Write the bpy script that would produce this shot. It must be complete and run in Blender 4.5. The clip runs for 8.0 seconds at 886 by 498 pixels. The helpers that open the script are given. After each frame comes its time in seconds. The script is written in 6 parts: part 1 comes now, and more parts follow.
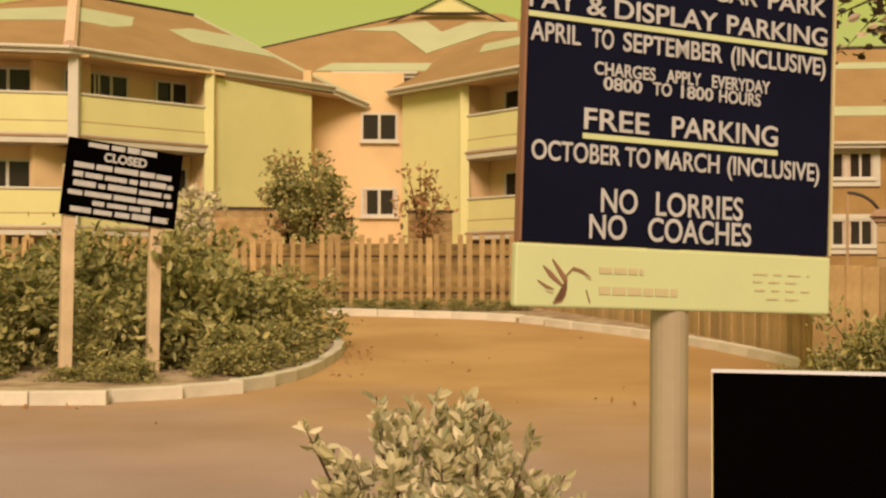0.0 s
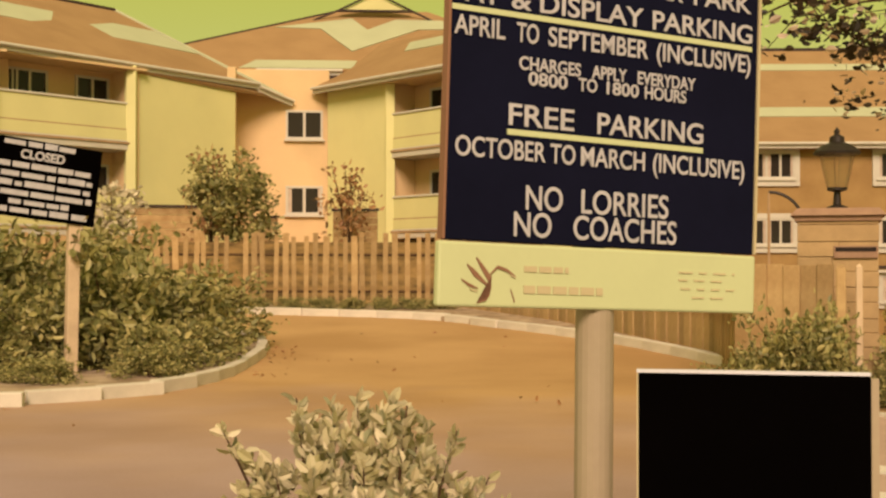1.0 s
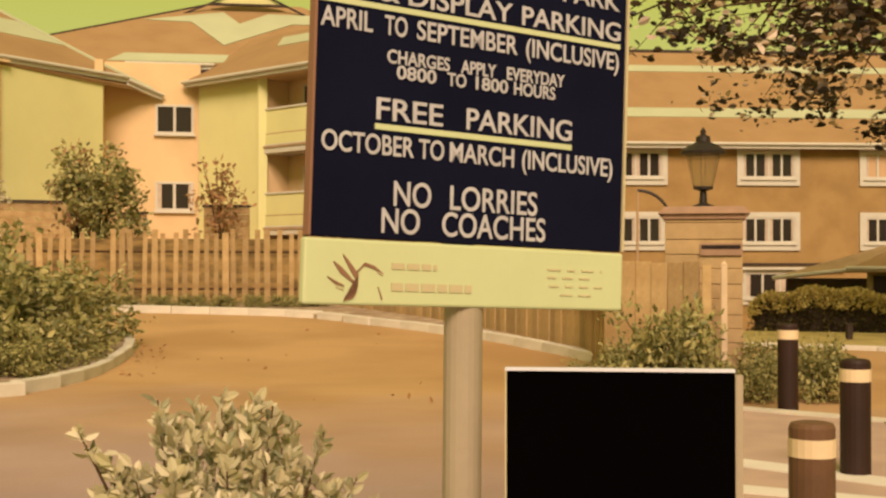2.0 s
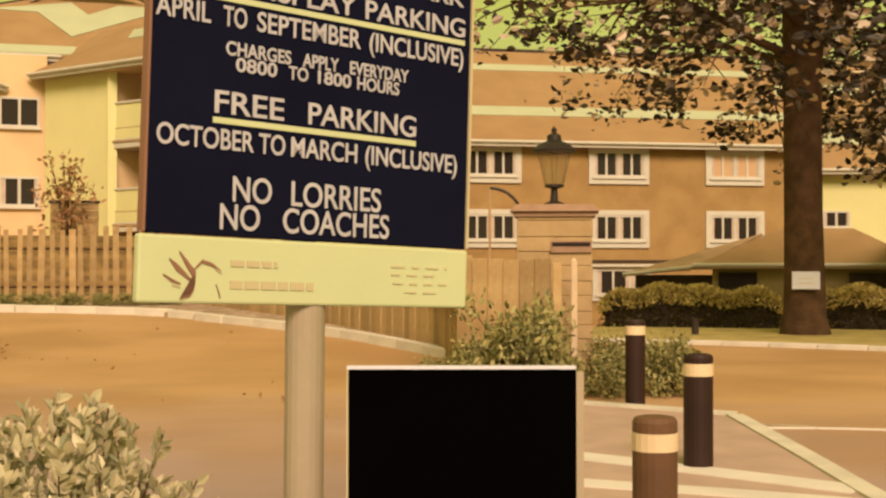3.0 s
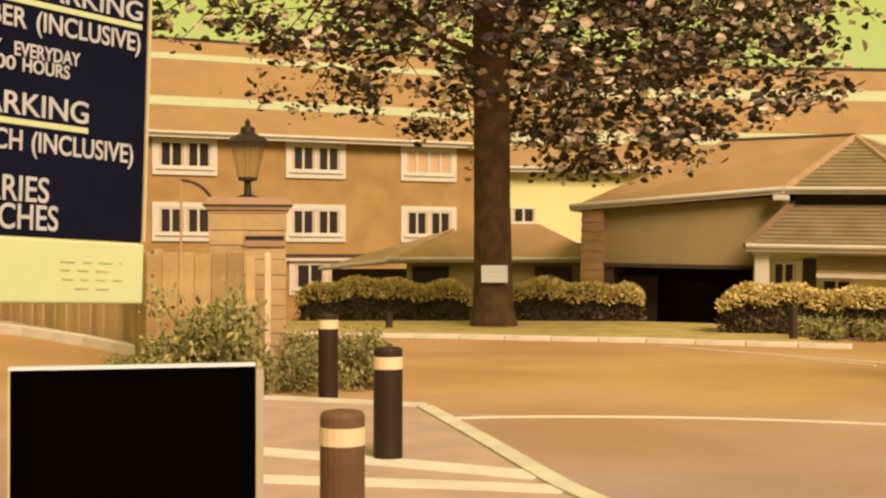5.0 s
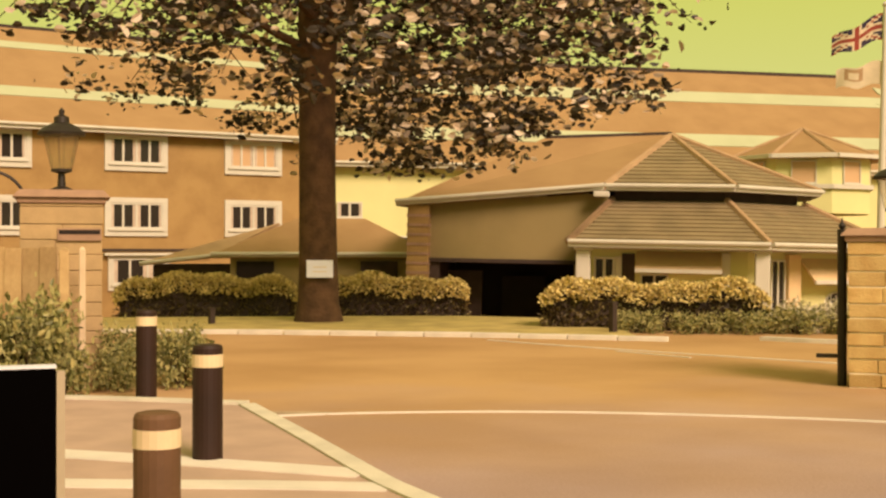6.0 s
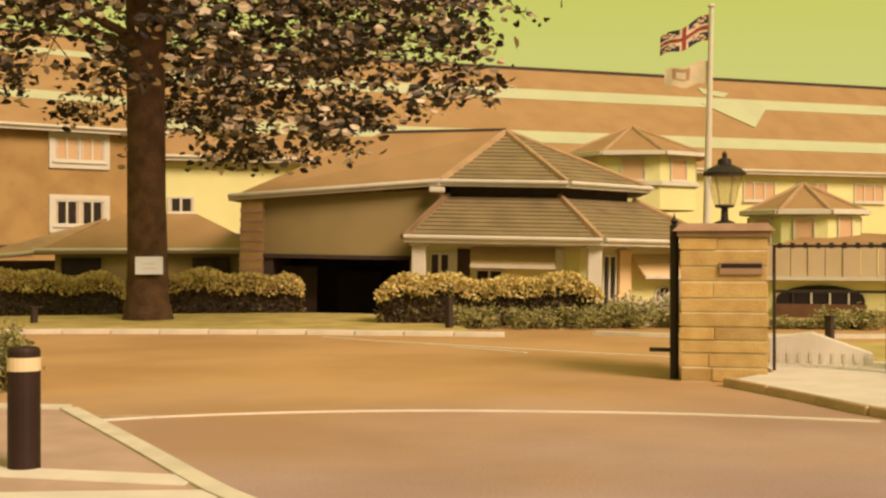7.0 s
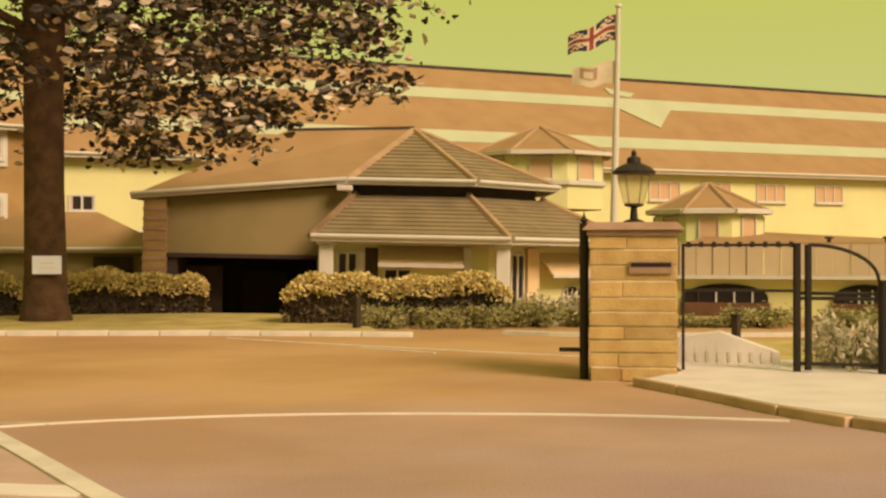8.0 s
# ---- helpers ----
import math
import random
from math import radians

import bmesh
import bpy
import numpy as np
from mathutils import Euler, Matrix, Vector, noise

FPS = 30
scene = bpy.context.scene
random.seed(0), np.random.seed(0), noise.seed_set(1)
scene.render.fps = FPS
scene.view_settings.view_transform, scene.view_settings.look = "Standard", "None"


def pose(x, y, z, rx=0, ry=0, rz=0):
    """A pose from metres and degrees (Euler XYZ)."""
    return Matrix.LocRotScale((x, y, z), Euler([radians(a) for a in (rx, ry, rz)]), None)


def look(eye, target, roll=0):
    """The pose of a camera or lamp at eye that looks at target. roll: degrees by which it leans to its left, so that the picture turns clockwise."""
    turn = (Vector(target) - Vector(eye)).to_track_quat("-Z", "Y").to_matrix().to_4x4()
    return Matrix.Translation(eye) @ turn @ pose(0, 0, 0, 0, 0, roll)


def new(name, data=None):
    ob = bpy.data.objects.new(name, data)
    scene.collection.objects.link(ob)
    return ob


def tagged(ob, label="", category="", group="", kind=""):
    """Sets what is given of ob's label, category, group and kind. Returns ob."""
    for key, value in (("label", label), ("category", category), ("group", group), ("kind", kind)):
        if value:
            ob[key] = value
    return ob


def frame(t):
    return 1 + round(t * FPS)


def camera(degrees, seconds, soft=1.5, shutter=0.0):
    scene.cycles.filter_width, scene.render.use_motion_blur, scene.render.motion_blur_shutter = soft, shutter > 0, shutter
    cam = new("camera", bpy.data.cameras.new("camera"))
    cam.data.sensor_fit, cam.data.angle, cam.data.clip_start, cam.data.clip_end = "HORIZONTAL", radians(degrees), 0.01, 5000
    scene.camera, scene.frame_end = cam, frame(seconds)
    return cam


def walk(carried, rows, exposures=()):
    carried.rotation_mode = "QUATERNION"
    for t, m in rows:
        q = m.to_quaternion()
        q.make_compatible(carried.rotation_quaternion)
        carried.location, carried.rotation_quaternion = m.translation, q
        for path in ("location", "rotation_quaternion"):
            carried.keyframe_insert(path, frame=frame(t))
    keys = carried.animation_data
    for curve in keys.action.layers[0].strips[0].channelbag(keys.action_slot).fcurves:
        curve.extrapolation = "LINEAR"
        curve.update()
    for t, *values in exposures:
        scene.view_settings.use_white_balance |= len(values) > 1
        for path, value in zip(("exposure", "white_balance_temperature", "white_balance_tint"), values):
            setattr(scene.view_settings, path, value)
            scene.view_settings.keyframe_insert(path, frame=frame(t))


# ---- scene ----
EYE = 1.6
cam = camera(38.0, 8.0, soft=2.4)
# seconds, x, y, yaw, pitch, roll: a hand-held pan with a slow step forward
ROWS = [
    (0.0, 0.000, 0.000, 0.00, 0.94, -0.02),
    (0.5, 0.008, 0.045, -1.26, 0.92, -0.02),
    (1.0, 0.014, 0.100, -3.30, 0.88, -0.01),
    (1.5, 0.023, 0.142, -5.96, 0.82, -0.03),
    (3.0, 0.101, 0.222, -15.27, 0.63, 0.01),
    (3.5, 0.126, 0.236, -18.54, 0.58, 0.02),
    (4.0, 0.150, 0.252, -21.64, 0.52, -0.02),
    (5.5, 0.215, 0.320, -32.48, 0.26, -0.02),
    (6.0, 0.274, 0.390, -36.37, 0.14, -0.05),
    (6.5, 0.356, 0.495, -40.24, 0.03, 0.01),
    (7.0, 0.452, 0.620, -43.70, -0.05, 0.05),
    (7.5, 0.556, 0.730, -46.04, -0.08, 0.03),
    (8.0, 0.661, 0.824, -47.79, -0.10, 0.05),
]
walk(cam, [(t, pose(x, y, EYE, 90 + pitch, roll, yaw)) for t, x, y, yaw, pitch, roll in ROWS],
     exposures=[(0.0, -0.16), (1.5, -0.12), (3.0, -0.02), (4.2, 0.10), (5.5, 0.18), (6.5, 0.08), (8.0, -0.06)])

# ---- world and sun ----
world = bpy.data.worlds.new("world")
scene.world = world
world.use_nodes = True
wn, wl = world.node_tree.nodes, world.node_tree.links
wbg = wn["Background"]
wsky = wn.new("ShaderNodeTexSky")
wsky.sky_type, wsky.sun_disc = "NISHITA", False
wsky.sun_elevation, wsky.sun_rotation = radians(36.3), radians(184)
wsky.dust_density = 4.0
wscale = wn.new("ShaderNodeVectorMath")
wscale.operation = "SCALE"
wscale.inputs["Scale"].default_value = 0.06
wl.new(wsky.outputs[0], wscale.inputs[0])
wmix = wn.new("ShaderNodeMix")
wmix.data_type = "RGBA"
wmix.inputs["Factor"].default_value = 0.93
wl.new(wscale.outputs[0], wmix.inputs["A"])
# veiled yellow sky, paler towards the horizon
wco = wn.new("ShaderNodeTexCoord")
wsep = wn.new("ShaderNodeSeparateXYZ")
wl.new(wco.outputs["Generated"], wsep.inputs[0])
wramp = wn.new("ShaderNodeValToRGB")
wramp.color_ramp.elements[0].position, wramp.color_ramp.elements[0].color = 0.09, (0.67, 0.645, 0.21, 1)
wramp.color_ramp.elements[1].position, wramp.color_ramp.elements[1].color = 0.24, (0.60, 0.605, 0.075, 1)
wramp.color_ramp.elements.new(0.62).color = (0.65, 0.56, 0.19, 1)
wl.new(wsep.outputs["Z"], wramp.inputs[0])
wl.new(wramp.outputs[0], wmix.inputs["B"])
wl.new(wmix.outputs["Result"], wbg.inputs["Color"])
wbg.inputs["Strength"].default_value = 1.0

sun = new("sun", bpy.data.lights.new("sun", "SUN"))
sun.data.energy, sun.data.angle, sun.data.color = 4.6, radians(24), (1.0, 0.70, 0.54)
sun.matrix_world = look((0, 0, 0), (0.06, 0.79, -0.58))


# ---- materials ----
def material(name, colour, rough=0.8, vary=0.25, scale=4.0, fine=60.0, bump=0.15, metal=0.0, other=None, piece=0.0, spec=0.3):
    """A surface with two scales of variation; other: a second colour mixed in by stains; piece: variation from piece to piece."""
    m = bpy.data.materials.new(name)
    m.use_nodes = True
    n, l = m.node_tree.nodes, m.node_tree.links
    p = n["Principled BSDF"]
    p.inputs["Roughness"].default_value = rough
    p.inputs["Metallic"].default_value = metal
    p.inputs["Specular IOR Level"].default_value = spec
    co = n.new("ShaderNodeTexCoord")
    big, small = n.new("ShaderNodeTexNoise"), n.new("ShaderNodeTexNoise")
    big.inputs["Scale"].default_value, big.inputs["Detail"].default_value = scale, 5
    small.inputs["Scale"].default_value, small.inputs["Detail"].default_value = fine, 3
    l.new(co.outputs["Object"], big.inputs["Vector"])
    l.new(co.outputs["Object"], small.inputs["Vector"])
    mix = n.new("ShaderNodeMix")
    mix.data_type = "RGBA"
    dark = other or tuple(c * (1 - vary) for c in colour)
    mix.inputs["A"].default_value, mix.inputs["B"].default_value = (*dark, 1), (*colour, 1)
    ramp = n.new("ShaderNodeMapRange")
    ramp.inputs["From Min"].default_value, ramp.inputs["From Max"].default_value = 0.35, 0.62
    l.new(big.outputs["Fac"], ramp.inputs["Value"])
    l.new(ramp.outputs[0], mix.inputs["Factor"])
    hsv = n.new("ShaderNodeHueSaturation")
    add = n.new("ShaderNodeMath")
    add.operation = "MULTIPLY_ADD"
    add.inputs[1].default_value, add.inputs[2].default_value = vary * 0.9, 1 - vary * 0.45
    l.new(small.outputs["Fac"], add.inputs[0])
    value = add.outputs[0]
    if piece:
        info = n.new("ShaderNodeObjectInfo")
        more = n.new("ShaderNodeMath")
        more.operation = "MULTIPLY_ADD"
        more.inputs[1].default_value = piece
        l.new(info.outputs["Random"], more.inputs[0])
        shift = n.new("ShaderNodeMath")
        shift.operation = "SUBTRACT"
        shift.inputs[1].default_value = piece / 2
        l.new(add.outputs[0], shift.inputs[0])
        l.new(shift.outputs[0], more.inputs[2])
        value = more.outputs[0]
    l.new(value, hsv.inputs["Value"])
    l.new(mix.outputs["Result"], hsv.inputs["Color"])
    l.new(hsv.outputs[0], p.inputs["Base Color"])
    if bump:
        b = n.new("ShaderNodeBump")
        b.inputs["Strength"].default_value, b.inputs["Distance"].default_value = bump, 0.02
        l.new(small.outputs["Fac"], b.inputs["Height"])
        l.new(b.outputs[0], p.inputs["Normal"])
    return m


def leaf_material(name, colours, rough=0.55):
    """Leaves, each its own shade, letting some light through."""
    m = bpy.data.materials.new(name)
    m.use_nodes = True
    n, l = m.node_tree.nodes, m.node_tree.links
    p = n["Principled BSDF"]
    geo = n.new("ShaderNodeNewGeometry")
    ramp = n.new("ShaderNodeValToRGB")
    els = ramp.color_ramp.elements
    els[0].color, els[1].color = (*colours[0], 1), (*colours[-1], 1)
    for i, c in enumerate(colours[1:-1]):
        els.new((i + 1) / (len(colours) - 1)).color = (*c, 1)
    l.new(geo.outputs["Random Per Island"], ramp.inputs[0])
    l.new(ramp.outputs[0], p.inputs["Base Color"])
    p.inputs["Roughness"].default_value = rough
    tr = n.new("ShaderNodeBsdfTranslucent")
    l.new(ramp.outputs[0], tr.inputs["Color"])
    mx = n.new("ShaderNodeMixShader")
    mx.inputs[0].default_value = 0.2
    l.new(p.outputs[0], mx.inputs[1])
    l.new(tr.outputs[0], mx.inputs[2])
    l.new(mx.outputs[0], n["Material Output"].inputs["Surface"])
    return m


def glass_material(name, colour):
    m = bpy.data.materials.new(name)
    m.use_nodes = True
    p = m.node_tree.nodes["Principled BSDF"]
    p.inputs["Base Color"].default_value = (*colour, 1)
    p.inputs["Roughness"].default_value = 0.08
    p.inputs["Specular IOR Level"].default_value = 0.22
    return m


def clear_glass(name):
    """Thin dusty pane: mostly see-through, slightly milky, with a weak reflection."""
    m = bpy.data.materials.new(name)
    m.use_nodes = True
    n, l = m.node_tree.nodes, m.node_tree.links
    n.remove(n["Principled BSDF"])
    clear, gloss, mix = n.new("ShaderNodeBsdfTransparent"), n.new("ShaderNodeBsdfGlossy"), n.new("ShaderNodeMixShader")
    clear.inputs["Color"].default_value = (0.93, 0.91, 0.86, 1)
    milk = n.new("ShaderNodeBsdfTranslucent")
    milk.inputs["Color"].default_value = (0.85, 0.82, 0.74, 1)
    haze = n.new("ShaderNodeMixShader")
    haze.inputs[0].default_value = 0.2
    l.new(clear.outputs[0], haze.inputs[1])
    l.new(milk.outputs[0], haze.inputs[2])
    gloss.inputs["Roughness"].default_value = 0.08
    mix.inputs[0].default_value = 0.04
    l.new(haze.outputs[0], mix.inputs[1])
    l.new(gloss.outputs[0], mix.inputs[2])
    l.new(mix.outputs[0], n["Material Output"].inputs["Surface"])
    return m


TARMAC = material("tarmac", (0.37, 0.28, 0.235), 0.9, 0.26, 0.35, 34, 0.3, other=(0.30, 0.215, 0.165))
def blend_two_tints(m, near, ox, oy, start, end):
    """Blend another colour into a material across a strip of the plan, with a ragged border."""
    n, l = m.node_tree.nodes, m.node_tree.links
    p = n["Principled BSDF"]
    beneath = p.inputs["Base Color"].links[0].from_socket
    co = n.new("ShaderNodeTexCoord")
    dot = n.new("ShaderNodeVectorMath")
    dot.operation = "DOT_PRODUCT"
    dot.inputs[1].default_value = (ox, oy, 0)
    l.new(co.outputs["Object"], dot.inputs[0])
    wob = n.new("ShaderNodeTexNoise")
    wob.inputs["Scale"].default_value = 0.5
    l.new(co.outputs["Object"], wob.inputs["Vector"])
    add = n.new("ShaderNodeMath")
    add.operation = "MULTIPLY_ADD"
    add.inputs[1].default_value = 6.0
    l.new(wob.outputs["Fac"], add.inputs[0])
    l.new(dot.outputs["Value"], add.inputs[2])
    rng = n.new("ShaderNodeMapRange")
    rng.inputs["From Min"].default_value, rng.inputs["From Max"].default_value = start, end
    l.new(add.outputs[0], rng.inputs["Value"])
    mix = n.new("ShaderNodeMix")
    mix.data_type, mix.blend_type = "RGBA", "MULTIPLY"
    mix.inputs["Factor"].default_value = 1.0
    tint = n.new("ShaderNodeMix")
    tint.data_type = "RGBA"
    tint.inputs["A"].default_value, tint.inputs["B"].default_value = (*near, 1), (1.24, 1.03, 0.56, 1)
    l.new(rng.outputs[0], tint.inputs["Factor"])
    l.new(beneath, mix.inputs["A"])
    l.new(tint.outputs["Result"], mix.inputs["B"])
    l.new(mix.outputs["Result"], p.inputs["Base Color"])


# tarmac tint shifts from pinkish near by to orange further off
blend_two_tints(TARMAC, (1.0, 0.98, 1.18), 0.45, 0.89, 10.5, 19.0)
BANK = material("bank_growth", (0.26, 0.16, 0.06), 0.95, 0.5, 1.6, 12, 0.6, other=(0.09, 0.055, 0.02))
SOIL = material("soil", (0.46, 0.36, 0.25), 0.95, 0.45, 2, 40, 0.6, other=(0.24, 0.17, 0.11))
GRASS = material("grass", (0.50, 0.40, 0.14), 0.95, 0.3, 1.5, 50, 0.5)
KERB = material("kerb_concrete", (0.62, 0.575, 0.485), 0.85, 0.16, 3, 50, 0.2, piece=0.05)
PAVING = material("paving", (0.46, 0.33, 0.27), 0.85, 0.15, 2, 60, 0.2, piece=0.12)
PALE_PAVING = material("pale_paving", (0.66, 0.61, 0.55), 0.85, 0.12, 2, 60, 0.2, piece=0.08)
RENDER_WALL = material("cream_render", (0.64, 0.625, 0.30), 0.85, 0.08, 0.5, 30, 0.12)
PINK_WALL = material("pink_render", (0.70, 0.50, 0.38), 0.85, 0.10, 0.6, 30, 0.1)
TAN_WALL = material("tan_render", (0.68, 0.50, 0.275), 0.85, 0.12, 0.6, 30, 0.1)
BRICK = material("orange_brick", (0.345, 0.225, 0.088), 0.9, 0.18, 1.2, 26, 0.3, other=(0.285, 0.178, 0.068))
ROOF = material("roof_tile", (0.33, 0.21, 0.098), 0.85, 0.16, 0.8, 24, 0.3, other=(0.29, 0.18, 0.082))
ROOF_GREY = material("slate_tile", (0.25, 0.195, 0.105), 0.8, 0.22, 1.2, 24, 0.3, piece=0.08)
PALE_ROOF = material("pale_roof_strip", (0.43, 0.46, 0.30), 0.6, 0.08, 0.7, 20, 0.1)
HIP = material("hip_tile", (0.40, 0.27, 0.15), 0.8, 0.2, 2, 24, 0.3)
WHITE = material("white_paint", (0.55, 0.53, 0.45), 0.55, 0.08, 2, 30, 0.05)
PANEL = material("fascia_panel_grey", (0.50, 0.41, 0.27), 0.8, 0.10, 0.8, 30, 0.1)
GREY_WALL = material("grey_panel", (0.255, 0.20, 0.085), 0.8, 0.10, 0.8, 30, 0.1)
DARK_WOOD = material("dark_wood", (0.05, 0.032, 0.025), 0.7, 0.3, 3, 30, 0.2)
# near-black for openings: the shade inside is put into the colour
DARK = material("interior_shade", (0.02, 0.014, 0.012), 0.9, 0.2, 2, 20, 0.0)
GLASS = glass_material("window_glass", (0.03, 0.025, 0.02))
CURTAIN = material("curtain", (0.55, 0.46, 0.36), 0.9, 0.2, 4, 30, 0.1)
FENCE_WOOD = material("fence_wood", (0.42, 0.30, 0.145), 0.9, 0.3, 3, 40, 0.3, piece=0.4, other=(0.29, 0.185, 0.08))
BARK = material("bark", (0.095, 0.052, 0.025), 0.95, 0.45, 3, 14, 1.0)
NAVY = material("navy_sign", (0.007, 0.008, 0.022), 0.9, 0.2, 2, 30, 0.0, spec=0.04)
BLACK = material("black_sign", (0.0009, 0.0006, 0.0006), 0.98, 0.3, 2, 30, 0.0, spec=0.02)
LETTER = material("worn_lettering", (0.47, 0.47, 0.50), 0.7, 0.15, 9, 60, 0.0)
SIGN_WHITE = material("sign_white", (0.64, 0.66, 0.74), 0.6, 0.05, 3, 40, 0.0)
SIGN_PALE = material("sign_pale", (0.52, 0.58, 0.33), 0.6, 0.05, 3, 40, 0.0)
SIGN_GREY = material("faded_print", (0.52, 0.46, 0.28), 0.6, 0.1, 3, 40, 0.0)
SIGN_BROWN = material("brown_print", (0.25, 0.13, 0.08), 0.6, 0.1, 3, 40, 0.0)
POST_GREY = material("grey_post", (0.36, 0.30, 0.21), 0.6, 0.12, 2, 40, 0.05)
POST_PALE = material("pale_post", (0.62, 0.48, 0.32), 0.8, 0.2, 2, 40, 0.1)
BOLLARD_BROWN = material("brown_bollard", (0.026, 0.010, 0.007), 0.6, 0.25, 3, 40, 0.1)
BOLLARD_TAN = material("tan_bollard", (0.13, 0.068, 0.034), 0.7, 0.25, 3, 40, 0.1)
REFLECT = material("reflective_band", (0.68, 0.54, 0.35), 0.4, 0.1, 4, 40, 0.0)
STONE = material("yellow_stone", (0.48, 0.34, 0.14), 0.9, 0.3, 4, 40, 0.5, piece=0.4, other=(0.40, 0.26, 0.095))
TAN_STONE = material("tan_stone", (0.43, 0.305, 0.155), 0.9, 0.2, 3, 40, 0.25, piece=0.06)
CAP_STONE = material("brown_coping", (0.33, 0.21, 0.14), 0.85, 0.2, 4, 40, 0.2)
IRON = material("black_iron", (0.025, 0.018, 0.014), 0.5, 0.3, 4, 30, 0.1)
PALE_CLOTH = material("pale_cloth", (0.60, 0.52, 0.37), 0.8, 0.1, 4, 30, 0.0)
TAN_KERB = material("tan_kerb", (0.50, 0.35, 0.22), 0.85, 0.2, 3, 50, 0.2, piece=0.12)
MORTAR = material("pale_mortar", (0.70, 0.61, 0.42), 0.9, 0.2, 4, 50, 0.2)
DIM_GLASS = glass_material("curtained_glass", (0.52, 0.35, 0.20))
LAMP_GLASS = clear_glass("lamp_glass")
FLAG_RED = material("flag_red", (0.27, 0.05, 0.035), 0.8, 0.2, 4, 30, 0.0)
FLAG_BLUE = material("flag_blue", (0.04, 0.03, 0.06), 0.8, 0.2, 4, 30, 0.0)
# pale end of the ramp paints sun glints and sky gaps as leaves
LEAF_TREE = leaf_material("tree_leaf", [(0.012, 0.009, 0.005), (0.03, 0.02, 0.008), (0.016, 0.012, 0.006), (0.05, 0.032, 0.014), (0.02, 0.014, 0.008), (0.58, 0.46, 0.34), (0.78, 0.66, 0.52)])
LEAF_SHRUB = leaf_material("shrub_leaf", [(0.09, 0.095, 0.03), (0.27, 0.26, 0.085), (0.46, 0.40, 0.16), (0.17, 0.18, 0.06)])
LEAF_PALE = leaf_material("variegated_leaf", [(0.22, 0.24, 0.13), (0.62, 0.56, 0.36), (0.40, 0.37, 0.18), (0.72, 0.64, 0.44), (0.30, 0.29, 0.15)])
# hedge leaves in two tones: shade painted below, sunlight painted on top
LEAF_HEDGE_SHADED = leaf_material("shaded_hedge_leaf", [(0.035, 0.022, 0.01), (0.09, 0.06, 0.022), (0.16, 0.12, 0.04)])
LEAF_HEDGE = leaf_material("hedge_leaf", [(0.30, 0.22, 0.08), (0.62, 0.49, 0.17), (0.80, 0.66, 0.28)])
LEAF_RED = leaf_material("autumn_leaf", [(0.28, 0.14, 0.06), (0.42, 0.24, 0.10), (0.16, 0.12, 0.05)])
LEAF_WHITE = leaf_material("pale_flower", [(0.5, 0.45, 0.3), (0.65, 0.58, 0.42), (0.3, 0.28, 0.15)])


# ---- building blocks ----
# Each part of the site is laid out in its own survey frame; SITE is the frame in use.
WEST = Matrix.Identity(4)
MIDDLE = pose(0.126, 0.236, 0, 0, 0, 1.05)
LAWN_SIDE = pose(0.211, 0.327, 0, 0, 0, 1.23)
EAST = pose(0.661, 0.824, 0, 0, 0, 1.21)
SITE = WEST


def part(name, bm, mat, parent, label=""):
    bmesh.ops.recalc_face_normals(bm, faces=bm.faces)
    me = bpy.data.meshes.new(name)
    bm.to_mesh(me)
    bm.free()
    me.materials.append(mat)
    ob = new(name, me)
    ob.parent = parent
    return tagged(ob, label)


def shared(name, me, parent, m):
    """One more piece on a mesh that alike pieces share."""
    ob = new(name, me)
    ob.parent = parent
    ob.matrix_basis = m
    return ob


def mesh_of(bm, name, mat):
    bmesh.ops.recalc_face_normals(bm, faces=bm.faces)
    me = bpy.data.meshes.new(name)
    bm.to_mesh(me)
    bm.free()
    me.materials.append(mat)
    return me


def thing(name, label, category, m=None, group="", kind=""):
    ob = new(name)
    ob.empty_display_size = 0.2
    ob.matrix_basis = SITE if m is None else SITE @ m
    return tagged(ob, label, category, group, kind)


def setting(name, bm, mat, label, category):
    ob = part(name, bm, mat, None, label)
    ob.matrix_basis = SITE
    return tagged(ob, "", category, "", "structure")


def box(bm, x0, x1, y0, y1, z0, z1, bevel=0.0):
    made = bmesh.ops.create_cube(bm, size=1)["verts"]
    for v in made:
        v.co = Vector(((x0 + x1) / 2 + v.co.x * (x1 - x0), (y0 + y1) / 2 + v.co.y * (y1 - y0), (z0 + z1) / 2 + v.co.z * (z1 - z0)))
    if bevel:
        edges = {e for v in made for e in v.link_edges}
        bmesh.ops.bevel(bm, geom=list(edges), offset=bevel, segments=2, affect="EDGES", profile=0.5)
    return bm


def boxed(*a, **k):
    return box(bmesh.new(), *a, **k)


def prism(bm, low, high):
    """A closed solid between two rings of equally many points."""
    a = [bm.verts.new(p) for p in low]
    b = [bm.verts.new(p) for p in high]
    n = len(a)
    bm.faces.new(a)
    bm.faces.new(b)
    for i in range(n):
        bm.faces.new((a[i], a[(i + 1) % n], b[(i + 1) % n], b[i]))
    return bm


def slab(bm, pts, thick, down=None):
    """A plate of that thickness under a polygon in space."""
    p = [Vector(q) for q in pts]
    nrm = (p[1] - p[0]).cross(p[2] - p[0]).normalized()
    if nrm.z < 0:
        nrm = -nrm
    if down:
        nrm = -Vector(down)
    return prism(bm, [q - nrm * thick for q in p], p)


